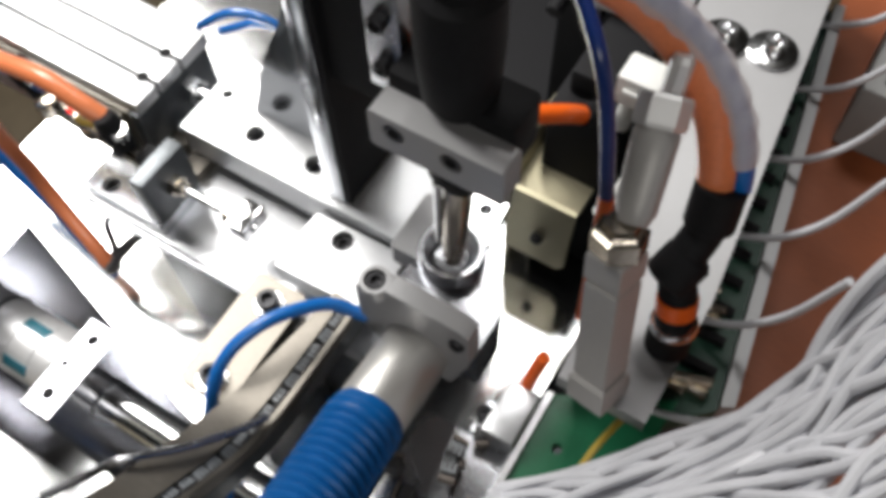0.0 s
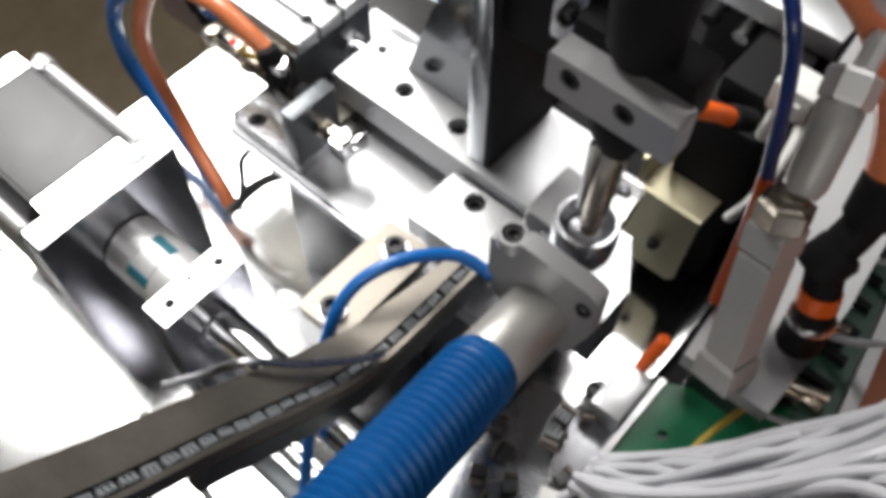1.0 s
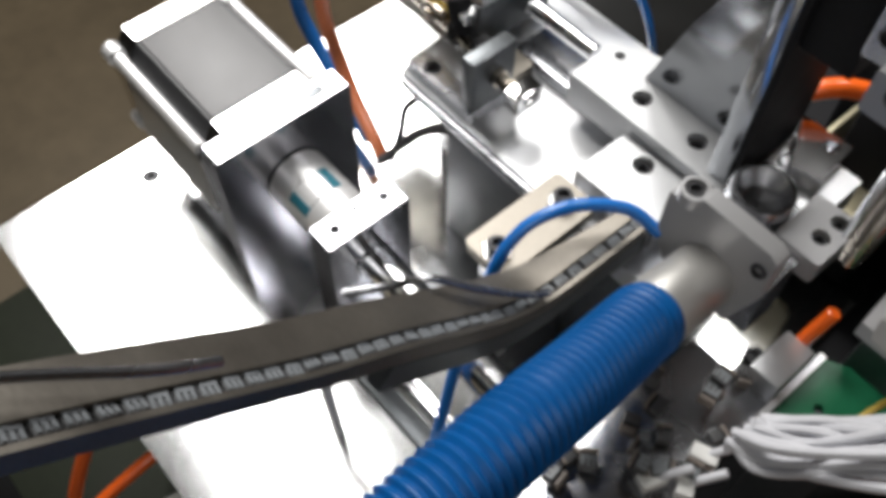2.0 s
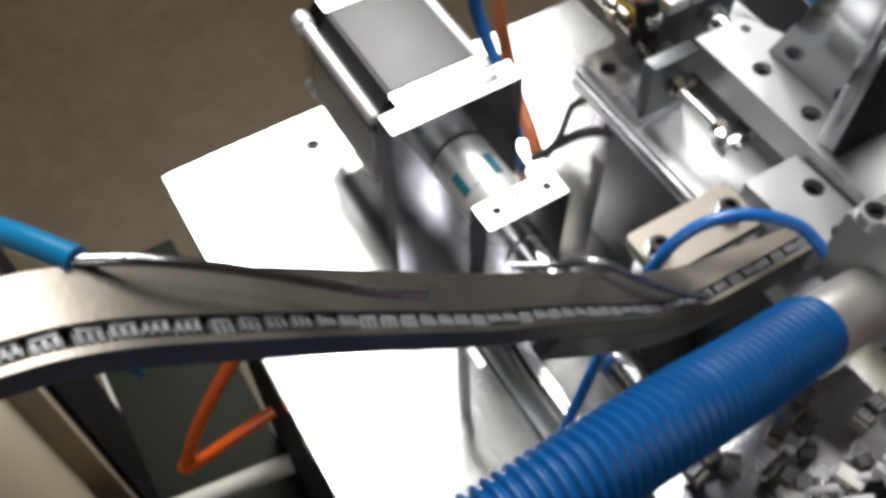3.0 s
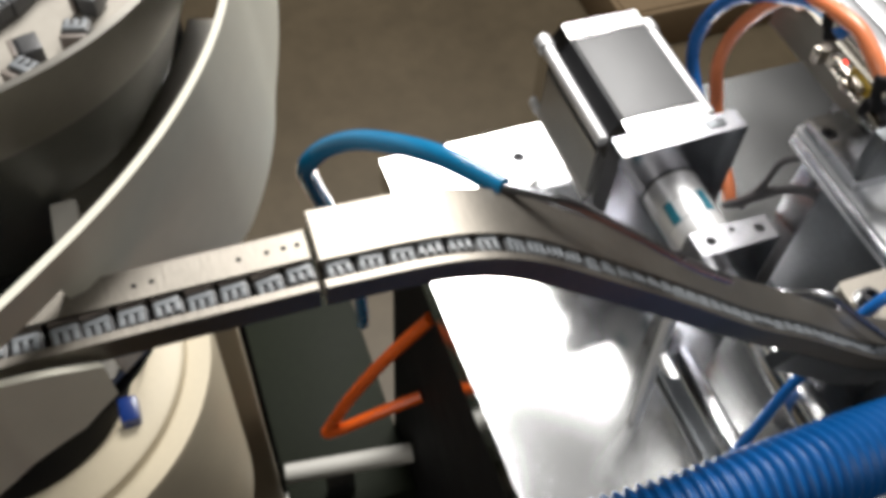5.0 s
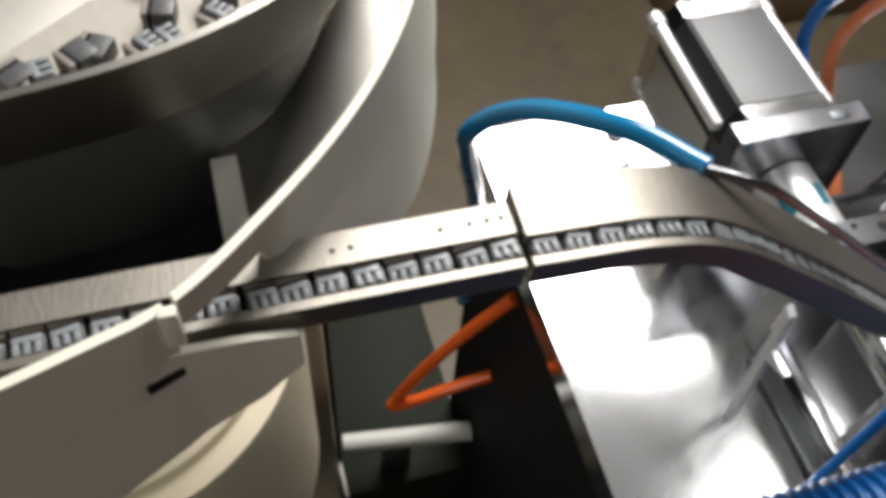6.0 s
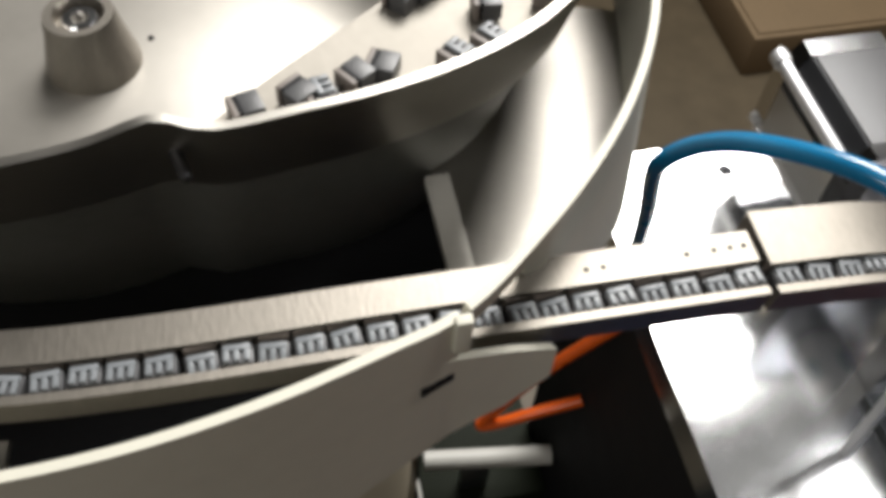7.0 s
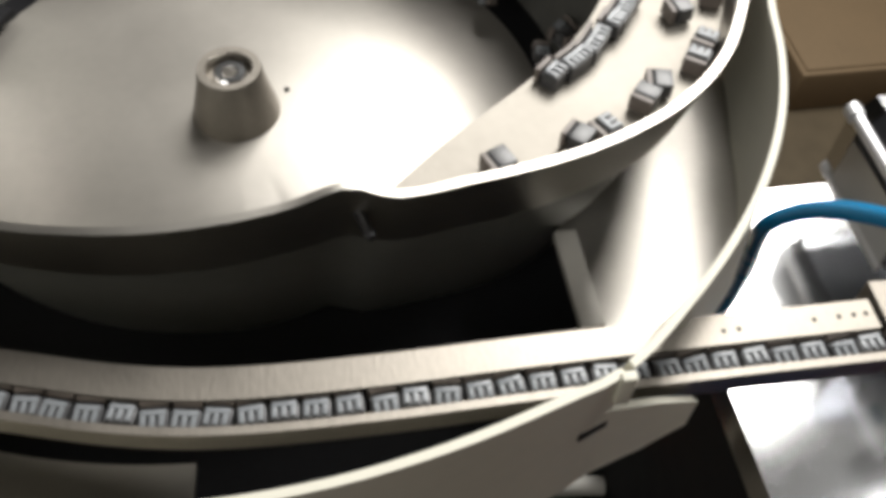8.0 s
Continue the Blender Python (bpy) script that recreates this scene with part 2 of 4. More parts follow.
def bolt(parent, place, d=7.0, towards=(0, 0, 1), material=None, tall=None):
    """A socket head cap screw: its head, with the hexagon recess, stands on place."""
    material = material or BOLTM
    key = (d, material.name, tall)
    if key not in BOLTS:
        h = tall or d * 0.55
        bm = bmesh.new()
        prof = [(0, d / 2), (h - 0.4, d / 2), (h, d / 2 - 0.4), (h, d * 0.3), (h - d * 0.3, d * 0.28)]
        rings = []
        for k, (z, r) in enumerate(prof):
            seg = 18
            rings.append([bm.verts.new(mm((r * math.cos(2 * math.pi * i / seg) * (1 if k < 3 else (0.88 + 0.12 * abs(math.cos(3 * 2 * math.pi * i / seg)))), r * math.sin(2 * math.pi * i / seg), z))) for i in range(seg)])
        for a, b in zip(rings, rings[1:]):
            for i in range(18):
                bm.faces.new((a[i], a[(i + 1) % 18], b[(i + 1) % 18], b[i]))
        bm.faces.new(rings[-1])
        bmesh.ops.recalc_face_normals(bm, faces=bm.faces[:])
        me = bpy.data.meshes.new("bolt")
        bm.to_mesh(me)
        bm.free()
        me.materials.append(material)
        BOLTS[key] = me
    ob = new("bolt", BOLTS[key])
    ob.parent = parent
    q = Vector(towards).to_track_quat("Z", "Y")
    ob.matrix_basis = Matrix.LocRotScale(mm(place) - ORIGIN[parent], q, None)
    ORIGIN[ob] = ORIGIN[parent]
    return ob


# ---- room
bm = box((-3000, -3000, -900), (3000, 3500, -850), 0)
tagged(part("floor", bm, FLOORM), "worn dark brown workshop floor", "floor", kind="structure")
for nm, lo, hi in (("wall_west", (-3100, -3000, -850), (-3000, 3500, 2200)), ("wall_east", (3000, -3000, -850), (3100, 3500, 2200)),
                   ("wall_south", (-3100, -3100, -850), (3100, -3000, 2200)), ("wall_north", (-3100, 3500, -850), (3100, 3600, 2200))):
    tagged(part(nm, box(lo, hi, 0), WALLM), "plain painted workshop wall", "wall", kind="structure")
tagged(part("ceiling", box((-3100, -3100, 2200), (3100, 3600, 2300), 0), WALLM), "plain painted workshop ceiling", "ceiling", kind="structure")

# ---- machine table
t = thing("machine_table", "ground steel machine table plate on a dark frame", "machine table", (170, 180, -850))
part("tabletop", plate([(0, 0), (272, 0), (272, 262), (150, 262), (150, 420), (0, 420)], -20, 0, [(19.3, 69.6, 4.4)]), TABLE, t)
part("dark_bed", box((272.2, 0, -22), (345, 420, -4), 1), BLACK, t, "dark painted bed plate")
part("dark_bed", box((150.2, 262.2, -22), (272, 420, -4), 1), BLACK, t, "dark painted bed plate")
part("side_panel", box((10, 3, -520), (335, 7.8, -20.2), 0.6), BLACK, t, "dark side panel")
part("counterbore", turned((19.3, 69.6, -6), (19.3, 69.6, -4), [(0, 4.5), (2, 4.5)], 24), BLACK, t)
bolt(t, (19.3, 69.6, -3.9), 7)
part("frame_rail", box((12, 8, -120), (335, 30, -20.2), 2), DARKSTEEL, t)
part("frame_rail", box((12, 390, -120), (335, 412, -20.2), 2), DARKSTEEL, t)
for x, y in ((14, 10), (300, 10), (14, 378), (300, 378)):
    part("leg", box((x, y, -850), (x + 34, y + 34, -120.2), 2), DARKSTEEL, t)

# ---- motor, coupling, bearing block, shaft
m = thing("stepper_motor", "square stepper motor with black laminated body and silver end caps", "motor", (45, 103, 20))
cz = 52.5
def octagon(g=0.0):
    return [(84, cz - 28 + g), (122, cz - 28 + g), (131 - g, cz - 15), (131 - g, cz + 15), (122, cz + 28 - g), (84, cz + 28 - g), (75 + g, cz + 15), (75 + g, cz - 15)]


part("body", plate(octagon(0.8), 24, 78, axis="x"), MOTORM, m)
part("top_cover", box((24.2, 85, cz + 27), (77.8, 121, cz + 28.4), 0.5), GREYCAP, m, "flat grey cover strip")
part("side_cover", box((24.2, 74.4, cz - 22), (77.8, 76.4, cz + 11), 0.5), BRUSHED, m, "flat grey cover strip")
part("rear_cap", plate(octagon(), 14, 23.9, axis="x"), BRIGHT, m)
part("front_cap", plate(octagon(), 78.1, 88, axis="x"), BRIGHT, m)
for y in (77, 129):
    for z in (cz - 17.5, cz + 17.5):
        back = 10 if z > cz and y < 100 else 14.2
        part("corner_rod", turned((back, y, z), (77.9, y, z), [(0, 3), (0.8, 4.2), (7, 4.2), (7.6, 3.1), (76.9 - back, 3.1), (77.9 - back, 2.6)], 20), COUPM, m, "bright corner tie rod")
part("cable_gland", box((10, 128, 30), (30, 136, 46), 1), BLACK, m)

mp = thing("motor_mount", "thick aluminium motor mounting plate bolted to the table", "mounting plate", (93, 103, 0))
part("plate", plate(rect(73, 0, 133, 83, 1.2), 88, 98, [(103, cz, 13.2)], axis="x"), GROUND, mp)
part("top_edge_slot", box((91, 116, 82.6), (95, 124, 83.6), 0.3), DARKSTEEL, mp)

cp = thing("jaw_coupling", "silver jaw coupling with teal insert on the motor shaft", "coupling", (118, 103, cz))
part("hub", turned((98.2, 103, cz), (121, 103, cz), [(0, 11.8), (0.6, 12.6), (12.2, 12.6), (12.5, 12.2), (12.8, 12.6), (22.6, 12.6), (22.8, 12.2)], 40), COUPM, cp)
part("hub", turned((121.2, 103, cz), (138, 103, cz), [(0, 12.2), (0.3, 12.6), (16.2, 12.6), (16.8, 11.6)], 40), COUPM, cp)
part("insert", rod((108, 103, cz), (124, 103, cz), 11.9, 32), CYANJAW, cp, "teal jaw insert")
for k in range(5):
    bm = box((110.6, -2.1, 11.4), (121.4, 2.1, 12.72), 0.2)
    bmesh.ops.transform(bm, matrix=Matrix.Translation(mm((0, 103, cz))) @ Matrix.Rotation(radians(52 + 72 * k), 4, "X"), verts=bm.verts[:])
    part("insert_tooth", bm, CYANJAW, cp, "teal insert tooth between the jaws")
bolt(cp, (131, 99, cz + 10.6), 3.4, (0, -0.35, 1))

bb = thing("bearing_block", "small square bearing block holding a steel shaft", "bearing block", (144, 101, 0))
blk = part("block", plate(rect(83, 0, 118.5, 78, 0.8), 138.5, 150, [(101, cz, 8)], axis="x"), GROUND, bb)
for y in (90.5, 112):
    part("tapped_hole", turned((144, y, 78.05), (144, y, 77), [(0, 2.1), (0.02, 2.1), (1, 1.8)], 16), BLACK, blk)
part("tapped_hole", turned((141.5, 101, 78.05), (141.5, 101, 77), [(0, 1.3), (0.02, 1.3), (1, 1.1)], 16), BLACK, blk)
part("inner_bearing_ring", turned((150, 101, cz), (151, 101, cz), [(0, 9), (1, 8.8)], 28), STEEL, blk)

sh = thing("drive_shaft", "polished steel drive shaft", "shaft", (210, 101, 45))
part("rod", rod((138, 102, cz), (285, 102, cz), 7.2, 32), CHROME, sh)
part("end_support", plate(rect(84, 0, 120, 74, 0.8), 270, 282, [(102, cz, 7.4)], axis="x"), ALU, sh)

gr = thing("linear_guide", "dark linear guide bed beside the shaft", "linear guide", (210, 85, 0))
part("rail_bed", box((152, 79, 0), (300, 87, 4), 0.4), DARKSTEEL, gr)
part("rail", box((152, 90, 0), (300, 96, 9), 0.6), CHROME, gr)

xb = thing("sensor_flag", "thin bent aluminium sensor flag standing on the table", "bracket", (174, 60, 0))
part("blade", plate([(172.3, 0), (176.3, 0), (171.1, 76.8), (167.1, 78.8)], 58.7, 61.7, axis="y"), COUPM, xb)
part("arm", plate([(171.0, 47.8), (180.7, 52.3), (183.7, 55.3), (172.0, 54.8)], 58.9, 61.5, axis="y"), COUPM, xb)

# ---- slide base and its legs
sb = thing("slide_mount", "flat steel base plate on upright side plates", "base plate", (175, 190, 0))
part("base_plate", plate(rect(104, 152.5, 236, 232, 1), 72, 82, [(112, 158.5, 3)]), ALU, sb)
part("side_plate", box((128, 156, 0), (232, 166, 71.9), 0.6), DARKSTEEL, sb)
part("side_plate", box((128, 216, 0), (232, 226, 71.9), 0.6), DARKSTEEL, sb)
part("guide_rail", box((128, 190, 82.1), (236, 206, 88), 0.6), STEEL, sb)
part("rod_guide", plate(rect(119, 177, 139, 189, 1), 82.1, 88, [(128.5, 183, 3)]), RAILM, sb, "tan guide block with one hole")
part("edge_strip", box((106, 150.5, 76), (190, 152.4, 81), 0.3), STEEL, sb)

# small cylinder post with finger
fb = thing("stop_bracket", "dark steel angle bracket with a cap screw, on the base plate", "bracket", (128, 163, 82))
part("foot", plate(rect(106, 154, 142, 175, 0.8), 82.05, 88, [(115.6, 158.5, 3.4)]), STEEL, fb)
part("upright", box((136, 155, 88.1), (142, 175, 112), 0.5), DARKSTEEL, fb)
bolt(fb, (115.6, 158.5, 84), 6.4)
part("bush", turned((142, 166, 100), (147, 166, 100), [(0, 4), (2.5, 4), (2.5, 2.8), (5, 2.8)], 6), NICKEL, fb)

fg = thing("stop_finger", "thin chromed rod with a square clamp block at its tip", "push rod", (150, 166, 98))
part("rod", rod((120, 166, 100), (160, 166, 100), 1.5, 14), CHROME, fg)
part("clamp", box((151, 161.5, 95), (158, 173, 103.5), 0.6), BRIGHT, fg)
part("nut", turned((147.5, 166, 100), (151, 166, 100), [(0, 3.2), (3.5, 3.2)], 6), NICKEL, fg)

# ---- air cylinder
ac = thing("slide_cylinder", "boxy air slide cylinder with grooved top, dark sides", "air cylinder", (92, 195, 82))
part("support", box((92, 182, 0), (114, 210, 88), 1), STEEL, ac)
part("body", box((33, 176.5, 88.1), (116, 214, 109), 1), BODYM, ac)
part("sensor_plate", box((46, 172.8, 86), (114, 176.4, 108), 0.4), BODYM, ac)
for y0, y1 in ((178, 188), (189.4, 200), (201.4, 215)):
    part("top_rib", box((30, y0, 109.1), (121, y1, 115), 0.5), ALU, ac)
for y in (188.7, 200.7):
    part("groove_screw", turned((115, y, 115.2), (115, y, 113.5), [(0, 2.2), (0.02, 2.2), (1.7, 1.9)], 14), BLACK, ac)
part("end_plate", box((116.1, 177, 88.2), (120.4, 214, 108.8), 0.5), DARKSTEEL, ac)
part("piston_rod", rod((120, 200, 101), (158, 200, 101), 3, 18), CHROME, ac)
part("rod_nut", turned((121, 200, 101), (126, 200, 101), [(0, 5), (5, 5)], 6), CHROME, ac)

# ---- moving carriage: plate, gusset, column, head
cg = thing("slide_carriage", "aluminium slide carriage with dark column, black spindle and gripper head", "slide carriage", (180, 195, 88))
part("carriage_plate", plate([(131.5, 184), (226, 184), (226, 222), (190, 222), (150, 215), (131.5, 206)], 90, 104, [(155.7, 194.3, 3.6), (180.4, 194.3, 3.6), (137, 203, 2)]), ALU, cg)
for x in (155.7, 180.4):
    bolt(cg, (x, 194.3, 97), 6.6)
part("runner", box((140, 189, 88.2), (220, 207, 89.9), 0.3), STEEL, cg)
part("gusset", plate([(150, 104.1), (190.2, 104.1), (190.2, 235), (184, 235), (179, 180), (171, 158), (162, 140), (154, 116)], 202, 209, axis="y"), POLISHED, cg, "polished curved gusset")
part("column", box((190.4, 187, 104.1), (197.6, 222, 330), 0.5), POLISHED, cg, "polished steel column plate")
# thin black sheet added to make the column's +x side dark
part("column_face", box((197.7, 187.6, 104.2), (199.6, 221, 330), 0.3), BLACK, cg, "thin black sheet over the column's right side")
part("column_block", box((199.7, 190, 165), (216, 220, 330), 0.8), BLACK, cg, "black slide body")
part("head_slide", box((216.1, 186, 178), (226, 216, 330), 0.8), STEEL, cg)
for z in (203, 188):
    bolt(cg, (221, 186, z), 5, (0, -1, 0))
part("clamp_block", plate(rect(226, 178, 262, 191, 0.8), 171, 179, [(232.8, 185.8, 3), (248.2, 185.5, 3)], axis="y"), DULL, cg)
bolt(cg, (232.8, 174, 185.8), 5.4, (0, -1, 0))
bolt(cg, (248.2, 174, 185.5), 5.4, (0, -1, 0))
part("head_body", box((226.2, 179.1, 178.5), (260, 192, 196), 2), BLACK, cg)
part("spindle", turned((243, 184, 191), (243, 184, 330), [(0, 7), (4, 9), (20, 10), (36, 10), (38, 8), (139, 8)], 28), BLACK, cg)
chuck = part("chuck", turned((243, 184, 178), (243, 184, 128), [(0, 6.5), (3, 8.4), (13, 8.6), (18, 5.4), (22, 4.6)], 24), BLACK, cg)
part("chuck_tip", turned((243, 184, 162), (243.4, 179, 121.6), [(0, 4.2), (20, 4), (30, 3.6), (40, 2.6)], 20), NICKEL, chuck)
part("side_pin", rod((239, 179, 160), (239, 179, 130), 1.3, 12), CHROME, chuck)

# ---- feeder end plates beside the carriage
sq = thing("stop_plate", "square aluminium plate with two cap screws", "plate", (206, 172, 82))
part("plate", plate([(188.7, 159.3), (222.5, 160.2), (224, 183.2), (188.9, 182.3)], 88, 98, [(202.2, 177.5, 3.8), (221, 172, 3.6)]), ALU, sq)
part("pedestal", box((192, 163, 82.1), (220, 181, 87.9), 0.5), STEEL, sq)
bolt(sq, (202.2, 177.5, 92), 6.6)
bolt(sq, (221, 172, 92), 6)

sp = thing("rail_clamp_plate", "tan steel clamp plate with two black cap screws", "clamp plate", (193, 137, 82))
part("plate", plate(rect(184, 113.5, 203, 156, 1.5), 90, 95, [(194.1, 147.8, 2.8), (194.2, 118.9, 2.8)]), RAILM, sp)
part("pedestal", box((187, 118, 0), (200, 154, 89.9), 0.6), STEEL, sp)
for y in (147.8, 118.9):
    part("washer", turned((194.1, y, 95.05), (194.1, y, 96), [(0, 5), (0.95, 4.8)], 24), CHROME, sp)
    bolt(sp, (194.1, y, 96), 7)

# ---- gripper nest and vacuum pipe
nest = thing("pipe_flange", "upright steel flange plate carrying the suction pipe", "flange plate", (244, 160, 82))
part("plate", plate([(225, 104), (233, 92), (256, 92), (262, 112), (262, 131), (259, 133), (236, 133.5), (225, 126)], 156, 162, [(245, 106, 8)], axis="y"), DULL, nest)
part("boss", turned((231.2, 158, 128), (231.2, 158, 133), [(0, 4.6), (4.6, 4.6), (5, 4.2), (5, 3.4), (1.5, 3.2)], 24), DULL, nest)
bolt(nest, (231.2, 158, 129.4), 5.6)
bolt(nest, (258.5, 157.6, 124), 5, (0, -1, 0.2))
part("nest_block", plate([(229, 162.1), (262, 162.1), (262, 176), (252, 192), (231, 192)], 84, 111.9), STEEL, nest)
part("nest_ring", turned((240.5, 183, 112), (240.5, 183, 120), [(0, 10.2), (7, 10.2), (8, 9.6), (8, 8.4), (3, 5), (2, 0.5)], 32), STEEL, nest, "hollow turned nest cup")
arm = thing("transfer_plate", "bright steel transfer plate with one round hole", "plate", (240, 204.5, 105))
part("plate", plate([(226, 208.7), (245, 209.5), (246.5, 190.6), (236.5, 188.2)], 105, 111, [(240, 204.5, 2.6)]), BRIGHT, arm)
part("slide_foot", box((230, 192, 84), (242, 206, 104.9), 0.6), STEEL, arm)
jaw = part("gripper_jaw", plate(rect(222, 177, 238, 198.6, 0.8), 105, 114.6, [(233, 194.3, 2.9), (232.2, 185.8, 2.9)]), DULL, cg, "gripper jaw with two cap screws")
for x, y in ((233, 194.3), (232.2, 185.8)):
    bolt(jaw, (x, y, 109.5), 5.4)

pp = thing("suction_pipe", "brushed steel suction pipe stub", "pipe", (245, 140, 95))
part("pipe", turned((245, 156, 106), (246, 122, 113.6), [(0, 10.2), (1, 10.6), (33, 10.6), (34, 10)], 40), BRUSHED, pp)

hs = thing("suction_hose", "bright blue corrugated suction hose pushed over a steel pipe", "hose", (245, 60, 110))
part("hose", tube([(245.8, 127, 112.4), (246.6, 118, 116), (249.2, 95, 125.2), (251, 74, 133.9), (252.3, 54, 139.1), (253.4, 28, 141.6), (253.1, 0, 139.4), (249.4, -40, 129.4), (244.3, -90, 107.4)], 9.9, 28, 8, rib=1.7, pitch=3.1), BLUEHOSE, hs)
part("cuff", turned((245.8, 129, 111.6), (246.9, 114, 118.2), [(0, 10.8), (0.4, 11.1), (3, 11.4), (5, 10.9), (6.5, 11.3), (8, 10.6)], 36), BLUEHOSE, hs)

# ---- feeding rail
RAIL = [(-2, -262, 226), (6, -235, 226), (12, -214, 226), (15, -195, 226), (16, -170, 226), (16, -140, 226), (16.4, -105, 226), (17, -74, 226)]
CHUTE = [(17.4, -72.8, 226.4), (18, -50, 225), (18.4, -34, 219), (18.8, -14, 203.5), (19.2, 9, 184), (19.6, 37, 159.4), (19.8, 62, 140), (20, 84, 121.6), (20.2, 100, 109), (20.4, 116, 102), (20.6, 138, 100.5), (20.6, 160, 100)]
NARROW = [(-12.6, 0), (-8, 0), (-8, -1.2), (-7.2, -4), (-1.6, -4), (-1.6, 0.2), (0, 0.2), (-0.3, -6), (-12.6, -5.4)]
SECTION = [(-16.5, 0), (-8, 0), (-8, -1.2), (-7.2, -4), (-1.6, -4), (-1.6, 0.2), (0, 0.2), (-0.3, -6), (-16.5, -5.4)]
OVER = [(-16.5, 0.15), (-5.2, 0.15), (-5.2, 1.3), (-16.5, 1.3)]
COVER = [(-12.6, 0.15), (-6.2, 0.15), (-6.2, 1.1), (-12.6, 1.1)]


def sweep(pts, section, steps=6, inner=None):
    """A section carried along a path; inner(y) gives how far its inner side reaches there."""
    own = bmesh.new()
    path = curve_points([(200 + x, y, z) for x, y, z in pts], steps)
    rings = []
    for i, p in enumerate(path):
        t = (path[min(i + 1, len(path) - 1)] - path[max(i - 1, 0)]).normalized()
        side = Vector((t.y, -t.x, 0)).normalized()
        up = side.cross(t)
        rings.append([own.verts.new((p + side * (a if inner is None or a > -9 else -inner(p.y)) + up * b) / 1000) for a, b in section])
    n = len(section)
    for a, b in zip(rings, rings[1:]):
        for j in range(n):
            own.faces.new((a[j], a[(j + 1) % n], b[(j + 1) % n], b[j]))
    own.faces.new(rings[0][::-1])
    own.faces.new(rings[-1])
    return own


def chute_reach(y):
    return 16.5 if y < 104 else 16.5 - (y - 104) * 0.135


rl = thing("bowl_rail", "stainless feeding rail leaving the bowl", "feed rail", (212, -150, 216))
part("channel", sweep(RAIL, NARROW), RAILM, rl)
strip_ = part("cover_strip", sweep(RAIL, COVER), RAILM, rl)
for y in (-104, -101, -86, -81, -78, -75.5):
    part("pin_hole", turned((207.4, y, 226.7), (207.4, y, 227.16), [(0, 0.55), (0.46, 0.5)], 10), BLACK, strip_)
ch = thing("feed_chute", "curved stainless feed chute running down to the clamp plate", "feed rail", (219, 40, 90))
part("channel", sweep(CHUTE, SECTION, 6, chute_reach), RAILM, ch)
part("cover_strip", sweep(CHUTE, OVER, 6, chute_reach), RAILM, ch)
part("stiffener", sweep(CHUTE, [(-8.6, -5.9), (-5, -6.1), (-5, -10), (-8.6, -10)]), DARKSTEEL, ch)

part("side_skirt", sweep(CHUTE[6:], [(-4.6, -6.2), (-0.2, -6.2), (-0.2, -15), (-4.6, -15)]), DARKSTEEL, ch, "dark side skirt")

# ---- bowl feeder
CX, CY = 68.0, -195.0


def radial(table, a):
    """The radius at an angle, by a smooth curve through the rows of (angle, radius)."""
    n = len(table)
    k = 0
    while k < n - 2 and a > table[k + 1][0]:
        k += 1
    (a0, r0), (a1, r1) = table[k], table[k + 1]
    m0 = (r1 - table[k - 1][1]) / (a1 - table[k - 1][0]) if k else (r1 - r0) / (a1 - a0)
    m1 = (table[k + 2][1] - r0) / (table[k + 2][0] - a0) if k + 2 < n else (r1 - r0) / (a1 - a0)
    h = a1 - a0
    f = max(0.0, min(1.0, (a - a0) / h))
    return (2 * f ** 3 - 3 * f * f + 1) * r0 + (f ** 3 - 2 * f * f + f) * h * m0 + (3 * f * f - 2 * f ** 3) * r1 + (f ** 3 - f * f) * h * m1


def ring_wall(table, z_in, thick, a0, a1, steps, lean=0.0):
    """An upright curved wall of that thickness along a spiral r(a); z_in: rows of (bottom, top) by angle function."""
    own = bmesh.new()
    rows = []
    for i in range(steps + 1):
        a = a0 + (a1 - a0) * i / steps
        r = radial(table, a)
        zb, zt = z_in(a)
        slant = lean(a) if callable(lean) else lean
        c, s = math.cos(radians(a)), math.sin(radians(a))
        rows.append([own.verts.new(mm((CX + q * c, CY + q * s, z))) for q, z in ((r - slant, zb), (r, zt), (r - thick, zt), (r - thick - slant, zb))])
    for a, b in zip(rows, rows[1:]):
        for j in range(4):
            own.faces.new((a[j], a[(j + 1) % 4], b[(j + 1) % 4], b[j]))
    own.faces.new(rows[0][::-1])
    own.faces.new(rows[-1])
    return own


bw = thing("vibratory_bowl", "stainless vibratory feeder bowl with a spiral track and centre knob", "feeder bowl", (CX, CY, 120))
RIM = [(-180, 128), (-120, 124), (-60, 120), (-11, 117.7), (-2.6, 117), (6, 115.6), (10, 114.8), (13, 115), (16, 119), (23.4, 122.6), (31, 127.6), (38, 132), (44, 135), (51, 136.4), (58, 135.5), (75, 133), (100, 131), (180, 128)]
BX, BY = 89.0, -196.5
# lower bowl wall, coloured dark for the shade it stands in
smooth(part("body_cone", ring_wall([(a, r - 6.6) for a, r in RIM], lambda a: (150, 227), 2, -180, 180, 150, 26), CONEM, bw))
smooth(part("wall", ring_wall(RIM, lambda a: (226, 245 + 1.2 * math.exp(-((a - 12) / 3.0) ** 2)), 1.8, -180, 180, 240, 5), BOWLWALL, bw))
fl = bmesh.new()
prof = [(0, 179), (20, 178.5), (60, 174), (90, 168), (112, 163)]
rings = [[fl.verts.new(mm((BX + r * math.cos(2 * math.pi * i / 72) - 0.2 * max(0, r - 60), BY + r * math.sin(2 * math.pi * i / 72), z))) for i in range(72)] for r, z in prof[1:]]
